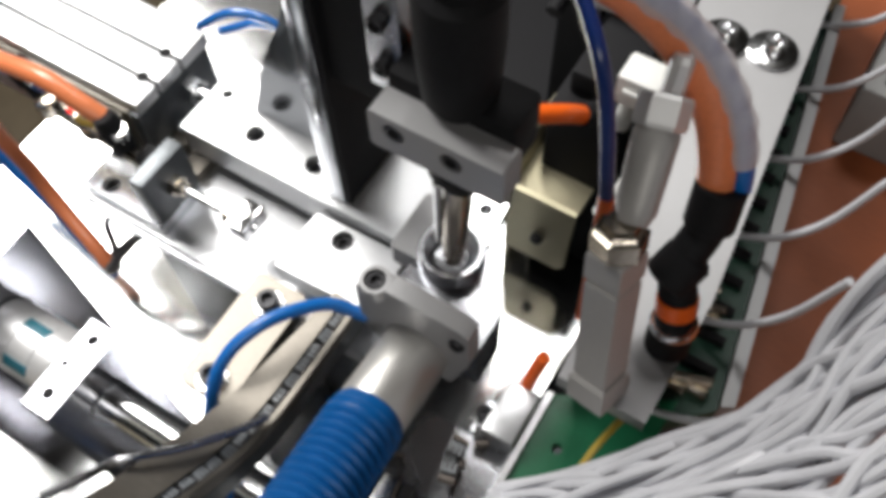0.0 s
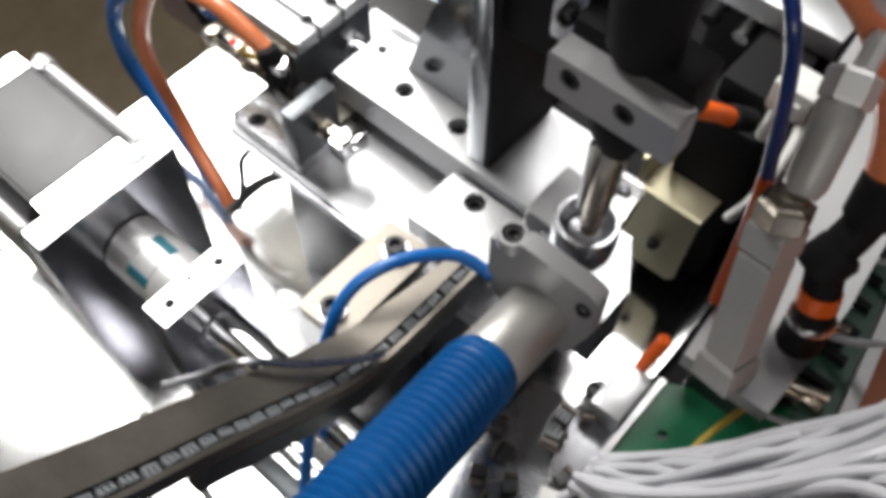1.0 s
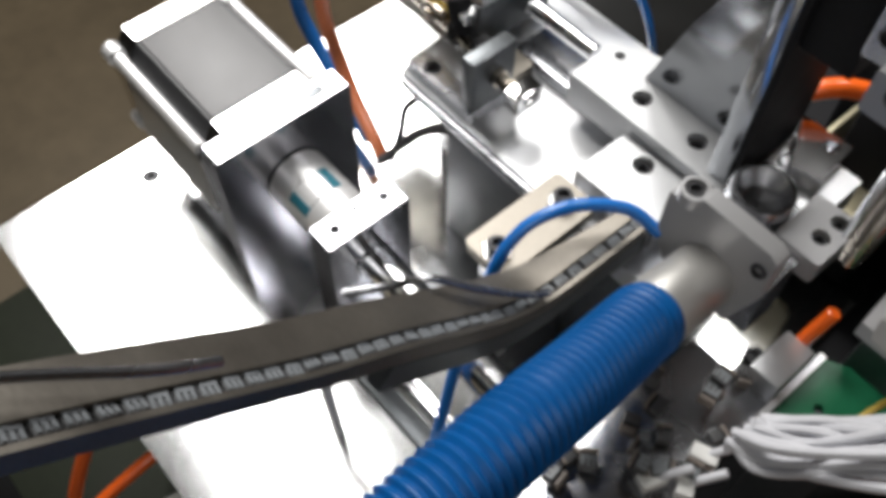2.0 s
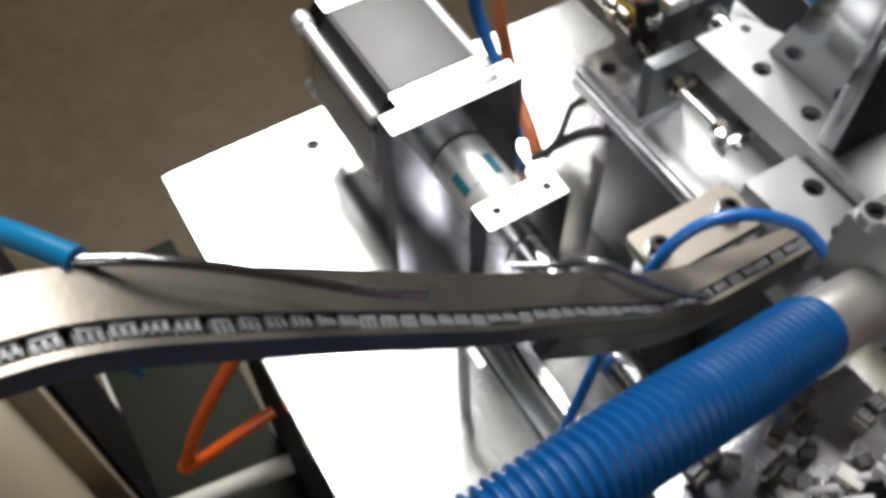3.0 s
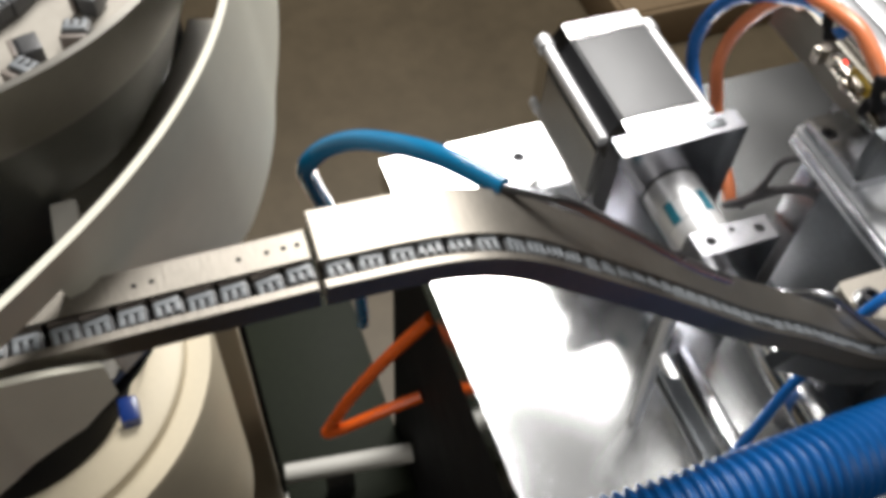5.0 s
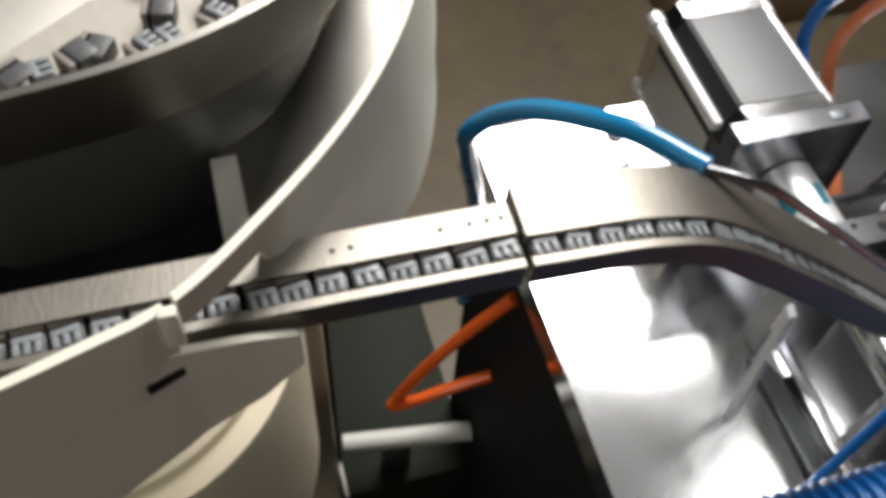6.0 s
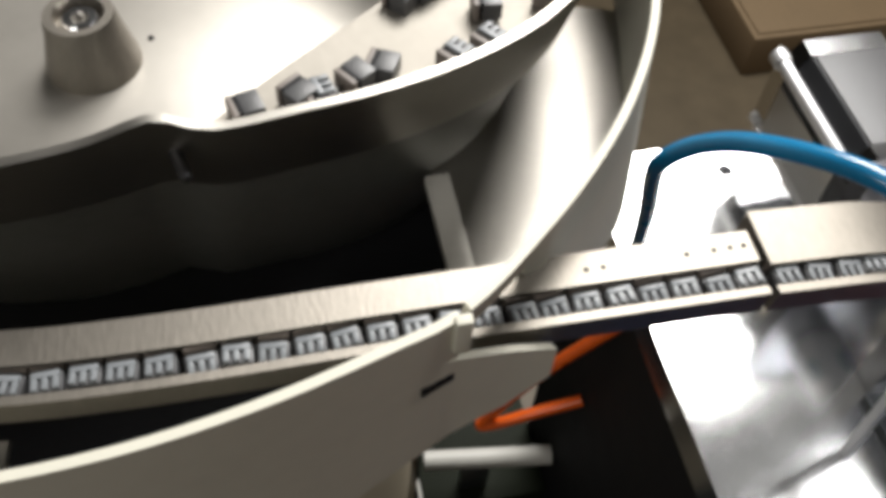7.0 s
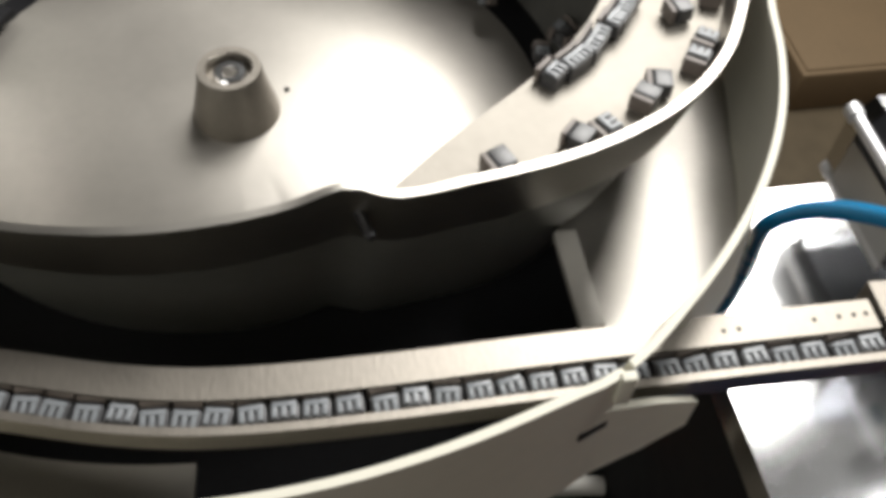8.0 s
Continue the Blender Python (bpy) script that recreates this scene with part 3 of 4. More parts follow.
for ring in rings:
    for v in ring:
        dx, dy = v.co.x * 1000 - CX, v.co.y * 1000 - CY
        reach = radial(RIM, math.degrees(math.atan2(dy, dx))) - 9 - 26 * (227 - v.co.z * 1000) / 77
        f = min(1.0, reach / max(1e-6, math.hypot(dx, dy)))
        v.co.x, v.co.y = (CX + dx * f) / 1000, (CY + dy * f) / 1000
top = fl.verts.new(mm((BX, BY, 179)))
for i in range(72):
    fl.faces.new((top, rings[0][i], rings[0][(i + 1) % 72]))
for a, b in zip(rings, rings[1:]):
    for i in range(72):
        fl.faces.new((a[i], b[i], b[(i + 1) % 72], a[(i + 1) % 72]))
smooth(part("floor_cone", fl, BOWLFLOOR, bw))
TRK = [(10, 98), (30, 104), (60, 112), (120, 112), (180, 108)]


def ledge(table_in, table_out, z_of, a0, a1, steps, thick=2.0):
    own = bmesh.new()
    rows = []
    for i in range(steps + 1):
        a = a0 + (a1 - a0) * i / steps
        c, s = math.cos(radians(a)), math.sin(radians(a))
        z = z_of(a)
        ri, ro = radial(table_in, a), radial(table_out, a) - 1.7
        rows.append([own.verts.new(mm((CX + q * c, CY + q * s, zz))) for q, zz in ((ri, z), (ro, z), (ro, z - thick), (ri, z - thick))])
    for a, b in zip(rows, rows[1:]):
        for j in range(4):
            own.faces.new((a[j], a[(j + 1) % 4], b[(j + 1) % 4], b[j]))
    own.faces.new(rows[0][::-1])
    own.faces.new(rows[-1])
    return own


part("track", ledge([(15, 114), (24, 107), (34, 104), (50, 104), (80, 104), (180, 102)], [(a, r - 1.5) for a, r in RIM], lambda a: 239.5 - (a - 15) * 0.06, 15, 179, 80), BOWLIN, bw)
knob = smooth(part("knob", turned((BX, BY, 177), (BX, BY, 196), [(0, 12.5), (2, 12.6), (14, 9.6), (17, 9.2), (18.4, 8.8), (18.4, 6.6), (15, 6.2)], 40), RAILM, bw, "tapered centre nut"))
part("knob_screw", turned((BX, BY, 190), (BX, BY, 194), [(0, 4.6), (3.6, 4.6), (4, 4.2), (4, 2.4), (1.5, 2.2)], 24), CHROME, knob)
part("drain_hole", turned((81.9, -181.7, 178.95), (81.9, -181.7, 177.2), [(0, 0.9), (0.02, 0.9), (1, 0.8)], 12), BLACK, bw)
part("seam_screw", turned((176, -169, 236), (184.2, -166.8, 236), [(0, 1.2), (7.6, 1.2), (8.4, 0.8)], 12), BOLTM, bw)

RING = [(-180, 150), (-120, 156), (-60, 162), (-20, 165), (5, 165.4), (12.3, 165.3), (19.2, 165.4), (23.5, 166), (30.3, 162.3), (36.1, 159.3), (41.8, 156.2), (49.5, 151.4), (56.1, 146.6), (62.6, 141.8), (75, 138), (100, 136), (180, 136)]
orr = thing("bowl_return_ring", "stainless outer return ring welded round the bowl", "feeder ring", (CX + 100, CY, 180))


def front_heights(a):
    top = 240 if a < 22.3 else 229 - (a - 22.3)
    return (max(186, 191 + (a - 16) * 1.3) if a < 26.7 else 204.9 + (a - 26.7) * 3.4, top)


TAIL = [(18, 165.6), (22.4, 166.05), (23.4, 166.3), (27, 169.4), (30.6, 174.6)]
smooth(part("front_wall", ring_wall(RING, lambda a: (front_heights(a)[0], 240), 1.6, -120, 23.4, 90), RINGM, orr))
smooth(part("front_tail", ring_wall(TAIL, front_heights, 1.5, 22.4, 29.0, 14), RINGM, orr))
bm = box((-0.6, -3.4, -1.3), (0.6, 3.4, 1.3), 0.2)
bmesh.ops.transform(bm, matrix=Matrix.Translation(mm((CX + 165.6 * math.cos(radians(22.3)), CY + 165.6 * math.sin(radians(22.3)), 223))) @ Matrix.Rotation(radians(22.3), 4, "Z"), verts=bm.verts[:])
part("slot", bm, BLACK, orr, "dark oblong slot")
smooth(part("rear_wall", ring_wall(RING, lambda a: (196 if a > 30 else 230.5, 240.5), 1.6, 24.0, 120, 80, lambda a: 2 - 6 * max(0, min(1, (a - 34) / 12))), RINGM, orr))
part("joint_tab", box((220.0, -130.2, 232), (221.8, -127.6, 240.7), 0.3), RINGM, orr)
PAN_IN = [(28, 161), (30, 152), (33, 139.5), (36, 129.3), (39, 120.8), (41.4, 115), (64, 119), (120, 115)]
PAN_OUT = [(a, r - 1.1 if a < 32 else r + min(4.9, (a - 34) * 0.4)) for a, r in RING]
part("pan", ledge(PAN_IN, PAN_OUT, lambda a: 197, 28, 72, 60), BOWLWALL, orr)
part("under_strip", ledge([(-120, 140), (40, 140)], RING, lambda a: 201, -120, -4, 60), BOWLWALL, orr)
# added black sheet: stands in for the deep shade between bowl and ring
part("gap_shade", ledge([(-120, 84), (40, 84)], [(-120, 152), (30, 150), (45, 138), (60, 126), (75, 118)], lambda a: 172, -120, 75, 90), BLACK, orr, "black sheet standing in for shade in the bowl gap")
part("web", box((160, -121.5, 197.1), (187, -116, 199.6), 0.3), BOWLM, orr)

fbse = thing("feeder_base", "cream painted vibratory drive base under the bowl", "feeder base", (CX, CY, -850))
part("drive", turned((CX, CY, -10), (CX, CY, 157.8), [(0, 56), (40, 58), (120, 58), (167.8, 70)], 48), BLACK, fbse, "black drive unit")
disc = part("base_disc", turned((CX, CY, -150), (CX, CY, 6), [(0, 92), (146, 93), (150, 92), (150, 82), (155, 81), (156, 79.5), (156, 66), (140, 64)], 80), CREAM, fbse, "stepped cream base disc")
smooth(disc)
part("drive_coil", box((CX + 34, CY + 50, 4), (CX + 46, CY + 58, 12), 2), NAVYTUBE, fbse, "blue coil cover")
part("block", box((-60, -180, -420), (48, -91, 10), 4), CREAM, fbse)
part("dark_panel", box((-60, -90.9, -500), (40, -87.5, -45), 1), BLACK, fbse)
# added disc, no real part: stops light reaching the space under the bowl
smooth(part("light_stop_disc", turned((CX, CY, 158), (CX, CY, 166), [(0, 110), (1, 112), (7, 112), (8, 110)], 72), BLACK, fbse))
part("stand", box((CX - 110, CY - 110, -850), (CX + 70, CY + 80, -420.2), 4), DARKSTEEL, fbse)

# ---- parts riding in the rails


def place_along(pts, pitch, start, stop):
    path = curve_points([(200 + x, y, z) for x, y, z in pts], 12)
    out, d, nxt = [], 0.0, start
    for a, b in zip(path, path[1:]):
        L = (b - a).length
        while nxt <= d + L and nxt < stop:
            f = (nxt - d) / L
            t = (b - a).normalized()
            out.append((a.lerp(b, f), t))
            nxt += pitch
        d += L
    return out


def connector(kind_name):
    ob = thing(kind_name, "tiny white nylon connector with dark contact slots, in the feed rail", "connector", (0, 0, 0), "connectors in the feed rail")
    hs_ = part("housing", box((-1.0, -2.55, 0), (2.7, 2.55, 3.7), 0.3), SHELLM, ob, "dark moulded shell")
    part("top_bar", box((-0.75, -2.15, 3.5), (0.35, 2.15, 4.35), 0.25), PARTM, hs_, "pale nylon bar")
    for k in (-1.7, -0.1, 1.5):
        part("tooth", box((0.1, k - 0.42, 3.5), (2.35, k + 0.5, 4.25), 0.2), PARTM, hs_, "pale nylon tooth")
    part("rear_body", box((-2.8, -2.5, 0), (-1.7, 2.5, 3.9), 0.2), TAUPE, ob, "taupe rear body")
    part("neck", box((-1.75, -2.2, 0), (-0.95, 2.2, 2.2), 0), BLACK, ob)
    return ob


first = connector("connector")
spots = place_along(RAIL, 5.75, 4, 400) + place_along(CHUTE, 5.75, 3, 400)
for i, (p, d) in enumerate(spots):
    side = Vector((d.y, -d.x, 0)).normalized()
    up = side.cross(d)
    base = p + side * -4.4 + up * -3.9
    rot = Matrix((side, d, up)).transposed().to_4x4()
    mtx = Matrix.Translation(base / 1000) @ rot @ pose(0, 0, 0, random.uniform(-6, 6), random.uniform(-7, 7), random.uniform(-7, 7))
    if i == 0:
        first.matrix_basis = mtx
    else:
        copy_thing(first, mtx)

# ---- air tubes
tb = thing("air_tube", "bright blue thin air tube ending in a steel needle", "air tube", (204, 95, 0))
part("sleeve", tube([(226, 157, 105), (215, 151, 112), (204, 134, 115), (199, 117, 104), (203, 97, 68), (209, 82, 35), (214, 70, 6)], 2.1), BLUETUBE, tb)
part("needle", rod((225, 156, 105.4), (231, 162, 104), 0.6, 10), CHROME, tb)

at = thing("air_tube", "teal blue air tube looping to a steel nozzle on the chute", "air tube", (165, -66, 180))
part("sleeve", tube([(201.6, -33, 221), (188, -42, 219), (172, -52, 210), (163, -59, 201), (159, -64, 192), (157, -63.5, 183), (152, -58, 160), (141, -50, 118), (126, -45, 68), (118, -43, 44)], 2.4), CYANTUBE, at)
part("nozzle", tube([(201, -34, 221), (206, -22, 218), (210, -6, 206), (215, 10, 193.5), (217, 21, 185.5)], 1.1), STEEL, at, "bent steel nozzle")
nz = thing("steel_nozzle", "bent steel air nozzle lying on the chute", "nozzle", (205, 85, 110))
part("pipe", tube([(186, 66, 118), (194, 76, 121), (202, 84, 127), (210, 95, 119), (216, 108, 109), (219, 116, 105)], 1.2), STEEL, nz)

ot = thing("air_tube", "bright orange air tube loop hanging under the table", "air tube", (62, -55, -175))
part("sleeve", tube([(76, 2.5, -40), (68, -20, -85), (62, -40, -130), (60, -52, -160), (61, -56, -168), (64, -46, -162), (66, -26, -152), (68, 2.5, -141)], 3.6), ORANGETUBE, ot)

for nm, mat, pts, lab in (
        ("air_tube", SALMONTUBE, [(60, 172, 108), (66, 168, 117), (74, 166, 122), (97, 166, 127), (110, 166, 124), (119, 167, 119)], "faded orange air tube arching to the cylinder fitting"),
        ("air_tube", SALMONTUBE, [(60, 172, 110), (51, 167, 104), (37, 165, 77), (33, 165, 52), (42, 164, 35), (60, 159, 24), (82, 153, 19), (92, 150, 14)], "faded orange air tube looping behind the motor"),
        ("air_tube", BLUETUBE, [(92, 168, 119), (78, 167, 120), (62, 166, 114), (31, 165, 91), (15, 165, 66), (12, 165, 42), (24, 164, 28), (50, 160, 18), (76, 154, 12)], "blue air tube curving behind the motor")):
    o = thing(nm, lab, "air tube", pts[0])
    part("sleeve", tube(pts, 3.4), mat, o)

cb = thing("signal_cable", "dark grey coiled signal cable lying on the table", "cable", (120, 150, 0))
part("sheath", tube([(90, 149, 14), (98, 149, 26), (106, 154, 41), (115, 161.6, 49.7), (124, 166, 51), (134, 171, 44), (141, 174, 26), (146, 175, 3)], 2.3), GREYCABLE, cb)
part("loop", tube([(98, 150, 22), (103, 152, 44), (105, 154, 60), (111, 161, 66), (117, 164, 60), (117, 162, 51), (111, 158, 46), (103, 151, 34), (94, 149, 18)], 1.6), GREYCABLE, cb)

bc = thing("blue_cable", "blue cables looping behind the slide carriage", "cable", (140, 236, 90))
part("strand", tube([(104, 226, 98), (118, 231, 108), (132, 236, 106), (146, 240, 92), (154, 246, 60), (150, 252, 10)], 1.7, 10), BLUETUBE, bc)
part("strand", tube([(108, 232, 92), (124, 236, 101), (137, 240, 98), (149, 244, 80), (154, 250, 40), (146, 254, 6)], 1.7, 10), BLUETUBE, bc)

# ---- cylinder fittings


def fitting(base, towards, label):
    o = thing("push_fitting", label, "air fitting", base, "air fittings on the cylinder")
    b, d = Vector(base), Vector(towards).normalized()
    part("body", turned(b, b + d * 14, [(0, 3.6), (5, 3.6), (5.2, 4.4), (12, 4.4), (14, 3.6)], 20), BLACK, o)
    part("screw", turned(b + Vector((0, 0, 3)), b + Vector((0, 0, 10)), [(0, 2.4), (4, 2.4), (4.2, 3.2), (7, 3)], 12), CHROME, o)
    return o


fitting((125, 166, 109), (-0.35, 0, 1), "black push-in air fitting with chrome adjusting screw")
fitting((88, 167, 113), (-0.5, 0, 1), "black push-in air fitting with chrome adjusting screw")
sr = thing("reed_sensor", "small cylinder sensor with red lit indicator", "sensor", (100, 170, 106))
part("body", box((92, 165, 103), (114, 170.5, 109.4), 0.8), NICKEL, sr)
for x in (84, 104, 118, 130):
    part("clip", box((x, 163.6, 100 + (x % 3)), (x + 5, 171, 107 + (x % 4)), 0.7), BLACK if x % 4 else NICKEL, sr)
part("stem", rod((96, 166, 106), (138, 165, 104), 1.7, 14), NICKEL, sr)
part("indicator", box((98.2, 166.6, 109), (100, 168.2, 110.6), 0.4), REDGLOW, sr, "lit red indicator")
part("lead", tube([(104, 168, 110), (108, 164, 114), (112, 166, 112), (116, 170, 106), (112, 168, 102)], 1.1), YELLOW, sr, "yellow lead")

# ---- right-hand station
br = thing("station_plate", "long flat steel bracket plate with two washered bolts", "bracket plate", (292, 250, 0))
part("plate", plate([(287, 160), (312, 160), (313, 200), (300, 345), (262, 345), (268, 270), (284, 200)], 124, 130, [(278.8, 288, 3), (294, 291, 3)]), DULL, br)
part("post", box((272, 300, 0), (296, 340, 123.9), 1), DARKSTEEL, br)
part("post", box((289, 172, 0), (308, 196, 123.9), 1), DARKSTEEL, br)
for x, y in ((278.8, 288), (294, 291)):
    part("washer", turned((x, y, 130.05), (x, y, 131.6), [(0, 8), (1.2, 8), (1.55, 7.4)], 32), CHROME, br)
    bolt(br, (x, y, 131.7), 7.2, material=CHROME)

vs = thing("vertical_cylinder", "bright aluminium air cylinder standing on the bracket plate", "air cylinder", (297, 162, 130))
ax = Vector((-8, 13, 45)).normalized()
p0 = Vector((298, 160, 131))


def on(d):
    return p0 + ax * d


part("base_block", turned(on(0), on(9), [(0, 7), (1, 7.8), (8, 7.8), (9, 7)], 4), SATINGREY, vs)
part("body", turned(on(9), on(42), [(0, 6), (1, 6.6), (32, 6.6), (33, 6)], 4), SATINGREY, vs)
part("top_block", turned(on(42), on(51), [(0, 6.2), (1, 7), (8, 7), (9, 6.2)], 4), SATINGREY, vs)
part("lock_nut", turned(on(51), on(59), [(0, 6.2), (0.6, 6.6), (5.4, 6.6), (6, 5.6), (6.2, 4.6), (8, 4.2)], 6), NICKEL, vs)
part("rod_end", turned((290, 177.5, 186), (285.4, 196, 202), [(0, 3.4), (3, 4.6), (14, 5), (20, 5.2), (21, 4.6), (24.9, 4.2)], 28), SATINGREY, vs)
part("collar", turned((286.2, 193, 199.4), (284.8, 198.6, 204.2), [(0, 5.6), (1, 6), (6.4, 6), (7.4, 5.4)], 6), COUPM, vs)
part("lever", turned((285.6, 198.6, 204.2), (285, 202.4, 213), [(0, 2.6), (8, 2.6), (9.4, 2)], 8), COUPM, vs)

el = thing("elbow_fitting", "black plastic elbow fitting with orange tube collar", "air fitting", (305, 190, 130))
part("elbow", tube([(307.4, 182.6, 136), (305.4, 186.1, 146), (302, 190.7, 156), (303, 197, 163), (303.6, 200.5, 169)], 5, 18), BLACK, el)
part("knuckle", turned((300, 187, 152), (304, 196, 160), [(0, 5), (1, 6.4), (9, 6.4), (10.6, 5)], 20), BLACK, el)
part("collar", rod((303.4, 199, 166), (302.2, 203.4, 177), 6.4, 24), BLACK, el)
part("release_ring", rod((305.8, 185.6, 144), (304.6, 187, 149), 5.4, 20), ORANGETUBE, el, "orange release collar")
part("lower_socket", rod((307.4, 182.6, 130.2), (306.6, 184, 141), 6, 22), BLACK, el)
part("socket_rim", turned((306.7, 183.8, 140), (306.5, 184.1, 142), [(0, 6.3), (1.4, 6.3), (2, 5.9)], 28), CHROME, el, "thin bright socket rim")
wt = thing("spiral_wrapped_tube", "orange and blue air tubes in clear spiral wrap", "air tube", (303, 204, 176))
path = [(302.4, 203.4, 176), (300.4, 204.7, 184), (295.4, 206.2, 196), (286.2, 207.1, 208), (276.2, 204.9, 218), (266.9, 200.8, 226), (250, 196, 236), (230, 192, 250)]
part("orange_tube", tube([(x - 1.6, y, z) for x, y, z in path], 4.8, 16), SALMONTUBE, wt)
part("blue_tube", tube([(x + 4.0, y + 1.2, z) for x, y, z in path], 2.6, 14), BLUETUBE, wt)
part("wrap", tube([(x + 3.6, y + 1.2, z) for x, y, z in path[1:]], 3.5, 18, 8, rib=0.5, pitch=7.5), WRAP, wt, "clear spiral wrap")

nt_ = thing("air_tube", "navy blue air tube joined to an orange tube end", "air tube", (286, 180, 132))
part("sleeve", tube([(250, 214, 220), (259.4, 207.1, 212), (268.4, 199.6, 205), (273.5, 196.8, 192), (279.4, 191.8, 168)], 1.9), NAVYTUBE, nt_)
part("orange_end", tube([(279.4, 191.8, 168), (281.6, 187, 158), (283.7, 181.4, 138), (285, 178, 131)], 2.1), ORANGETUBE, nt_, "orange tube end")

bp = thing("sheet_bracket", "pale zinc-plated bent sheet bracket with one bolt", "bracket", (242, 248, 0))
part("tab", plate([(230, 14), (252, 14), (255, 18), (256, 60), (228, 60), (227, 18)], 246, 248, axis="y"), BRASSY, bp)
part("flap", box((228, 248.1, 56), (256, 272, 58), 0.3), BRASSY, bp)
part("side", box((226, 248.1, 0), (228, 284, 74), 0.3), BRASSY, bp)
bolt(bp, (242, 246, 33), 5, (0, -1, 0))
dk = thing("valve_block", "black valve block with cable stubs", "valve block", (268, 290, 0))
part("body", box((232, 262, 0), (262, 320, 96), 3), BLACK, dk)
part("cap", box((236, 270, 96.1), (258, 300, 108), 2), BLACK, dk)
cbx = thing("control_box", "black control box with a steel bar across it", "control box", (240, 350, -4))
part("case", box((206, 322, -4), (300, 410, 122), 3), BLACK, cbx)
part("cover_bar", box((214, 300, 108), (262, 321.9, 118), 0.8), ALU, cbx)
for x in (214, 228, 244):
    part("cable_gland", turned((x, 316, 100), (x, 300, 96), [(0, 5), (4, 5), (4.2, 3.8), (16, 3.4)], 14), BLACK if x != 228 else CHROME, cbx)
ob_ = thing("air_tube", "short orange air tube into a black fitting", "air tube", (238, 228, 120))
part("sleeve", tube([(222, 222, 118), (232, 232, 122), (244, 244, 118), (250, 254, 110)], 3.3), ORANGETUBE, ob_)
part("ferrule", rod((249, 252, 112), (253, 262, 104), 4.4, 18), BLACK, ob_)
wb = thing("white_socket", "white plastic cable socket", "socket", (272, 262, 130))
shell = part("shell", box((256, 258, 117), (270, 270, 130), 1.5), WHITEPL, wb)
part("latch", box((259, 256.4, 120), (267, 257.9, 126), 0.4), WHITEPL, shell)
part("neck", rod((259, 266, 96.2), (260, 266, 116.9), 3, 14), WHITEPL, shell)
part("lead", tube([(268, 262, 118), (271, 254, 116), (272, 246, 108), (270, 240, 96), (266, 238, 84)], 2.0), WHITEPL, shell)

# ---- wiring board and wires
gb = thing("terminal_strip", "long dark green terminal strip with grey edge rail", "terminal strip", (315, 250, 0))
strip = part("strip", plate([(306, 168), (329, 190), (303, 360), (284, 360)], 82, 90), DKGREEN, gb)
part("edge_rail", plate([(329.2, 190), (333, 192), (307, 361), (303.2, 360)], 80, 94), DULL, gb)
part("carrier", plate([(308, 170), (327, 190), (301, 358), (286, 358)], 0, 81.9), DARKSTEEL, gb)
for k in range(14):
    f = k / 14
    x, y = 324 - 22 * f, 200 + 150 * f
    bm = box((x - 14, y - 1.4, 90.05), (x, y + 1.4, 93), 0.3)
    part("slot_cover", bm, BLACK, strip)
for x, y in ((315, 190), (321, 192), (311, 222), (315, 216)):
    tm = thing("wire_terminal", "small tinned wire terminal on the green strip", "terminal", (x, y, 90), "wire terminals")
    part("tongue", box((x - 3.4, y - 2, 90.1), (x + 3.4, y + 2, 93.4), 0.6), NICKEL, tm)
    part("crimp", rod((x - 3.6, y + 1.6, 94.6), (x + 3.2, y + 3, 95.4), 1.5, 12), NICKEL, tm)
pc = thing("circuit_board", "bright green circuit board with one mounting hole", "circuit board", (298, 158, 0))
part("board", plate([(285, 137), (315, 148), (318, 186), (284.4, 168)], 91, 93, [(293.5, 154, 1.6)]), GREEN, pc)
part("standoff", box((290, 146, 0), (308, 176, 90.9), 1), DARKSTEEL, pc)
part("edge_frame", plate([(283, 137), (285, 136), (285, 168), (283, 168)], 90, 95), ALU, pc)
bt = thing("bench_top", "red-brown wooden bench top beside the machine", "bench", (480, 200, -850))
part("top", plate([(336, 60), (900, 60), (900, 700), (303.6, 700), (303.6, 412), (309, 362), (334.5, 192)], 20, 45), WOOD, bt)
part("leg", box((420, 60, -850), (460, 100, 19.8), 2), WOOD, bt)
part("leg", box((820, 620, -850), (860, 660, 19.8), 2), WOOD, bt)
part("leg", box((420, 620, -850), (460, 660, 19.8), 2), WOOD, bt)
part("leg", box((820, 60, -850), (860, 100, 19.8), 2), WOOD, bt)

gl = thing("junction_lid", "grey painted junction box lid on the bench", "junction box", (370, 390, 45))
part("lid", box((326, 340, 45.1), (430, 470, 80), 2), GREYPAINT, gl)
part("lid_screw", turned((334, 347, 80.1), (334, 347, 81), [(0, 1.6), (0.9, 1.4)], 14), BOLTM, gl)
kb = thing("clamp_block", "small pale clamp block with a black cap screw", "clamp block", (278, 155, 90))
part("block", box((272.5, 146, 84), (282.4, 163.5, 100), 0.6), ALU, kb)
part("shelf", box((268.5, 146.4, 84), (272.4, 158, 91), 0.4), STEEL, kb)
bolt(kb, (270.4, 152, 91), 5.4, tall=4.5)
part("orange_stub", rod((277, 164.2, 97), (279, 170, 112), 2.2, 14), ORANGETUBE, kb, "orange tube stub")

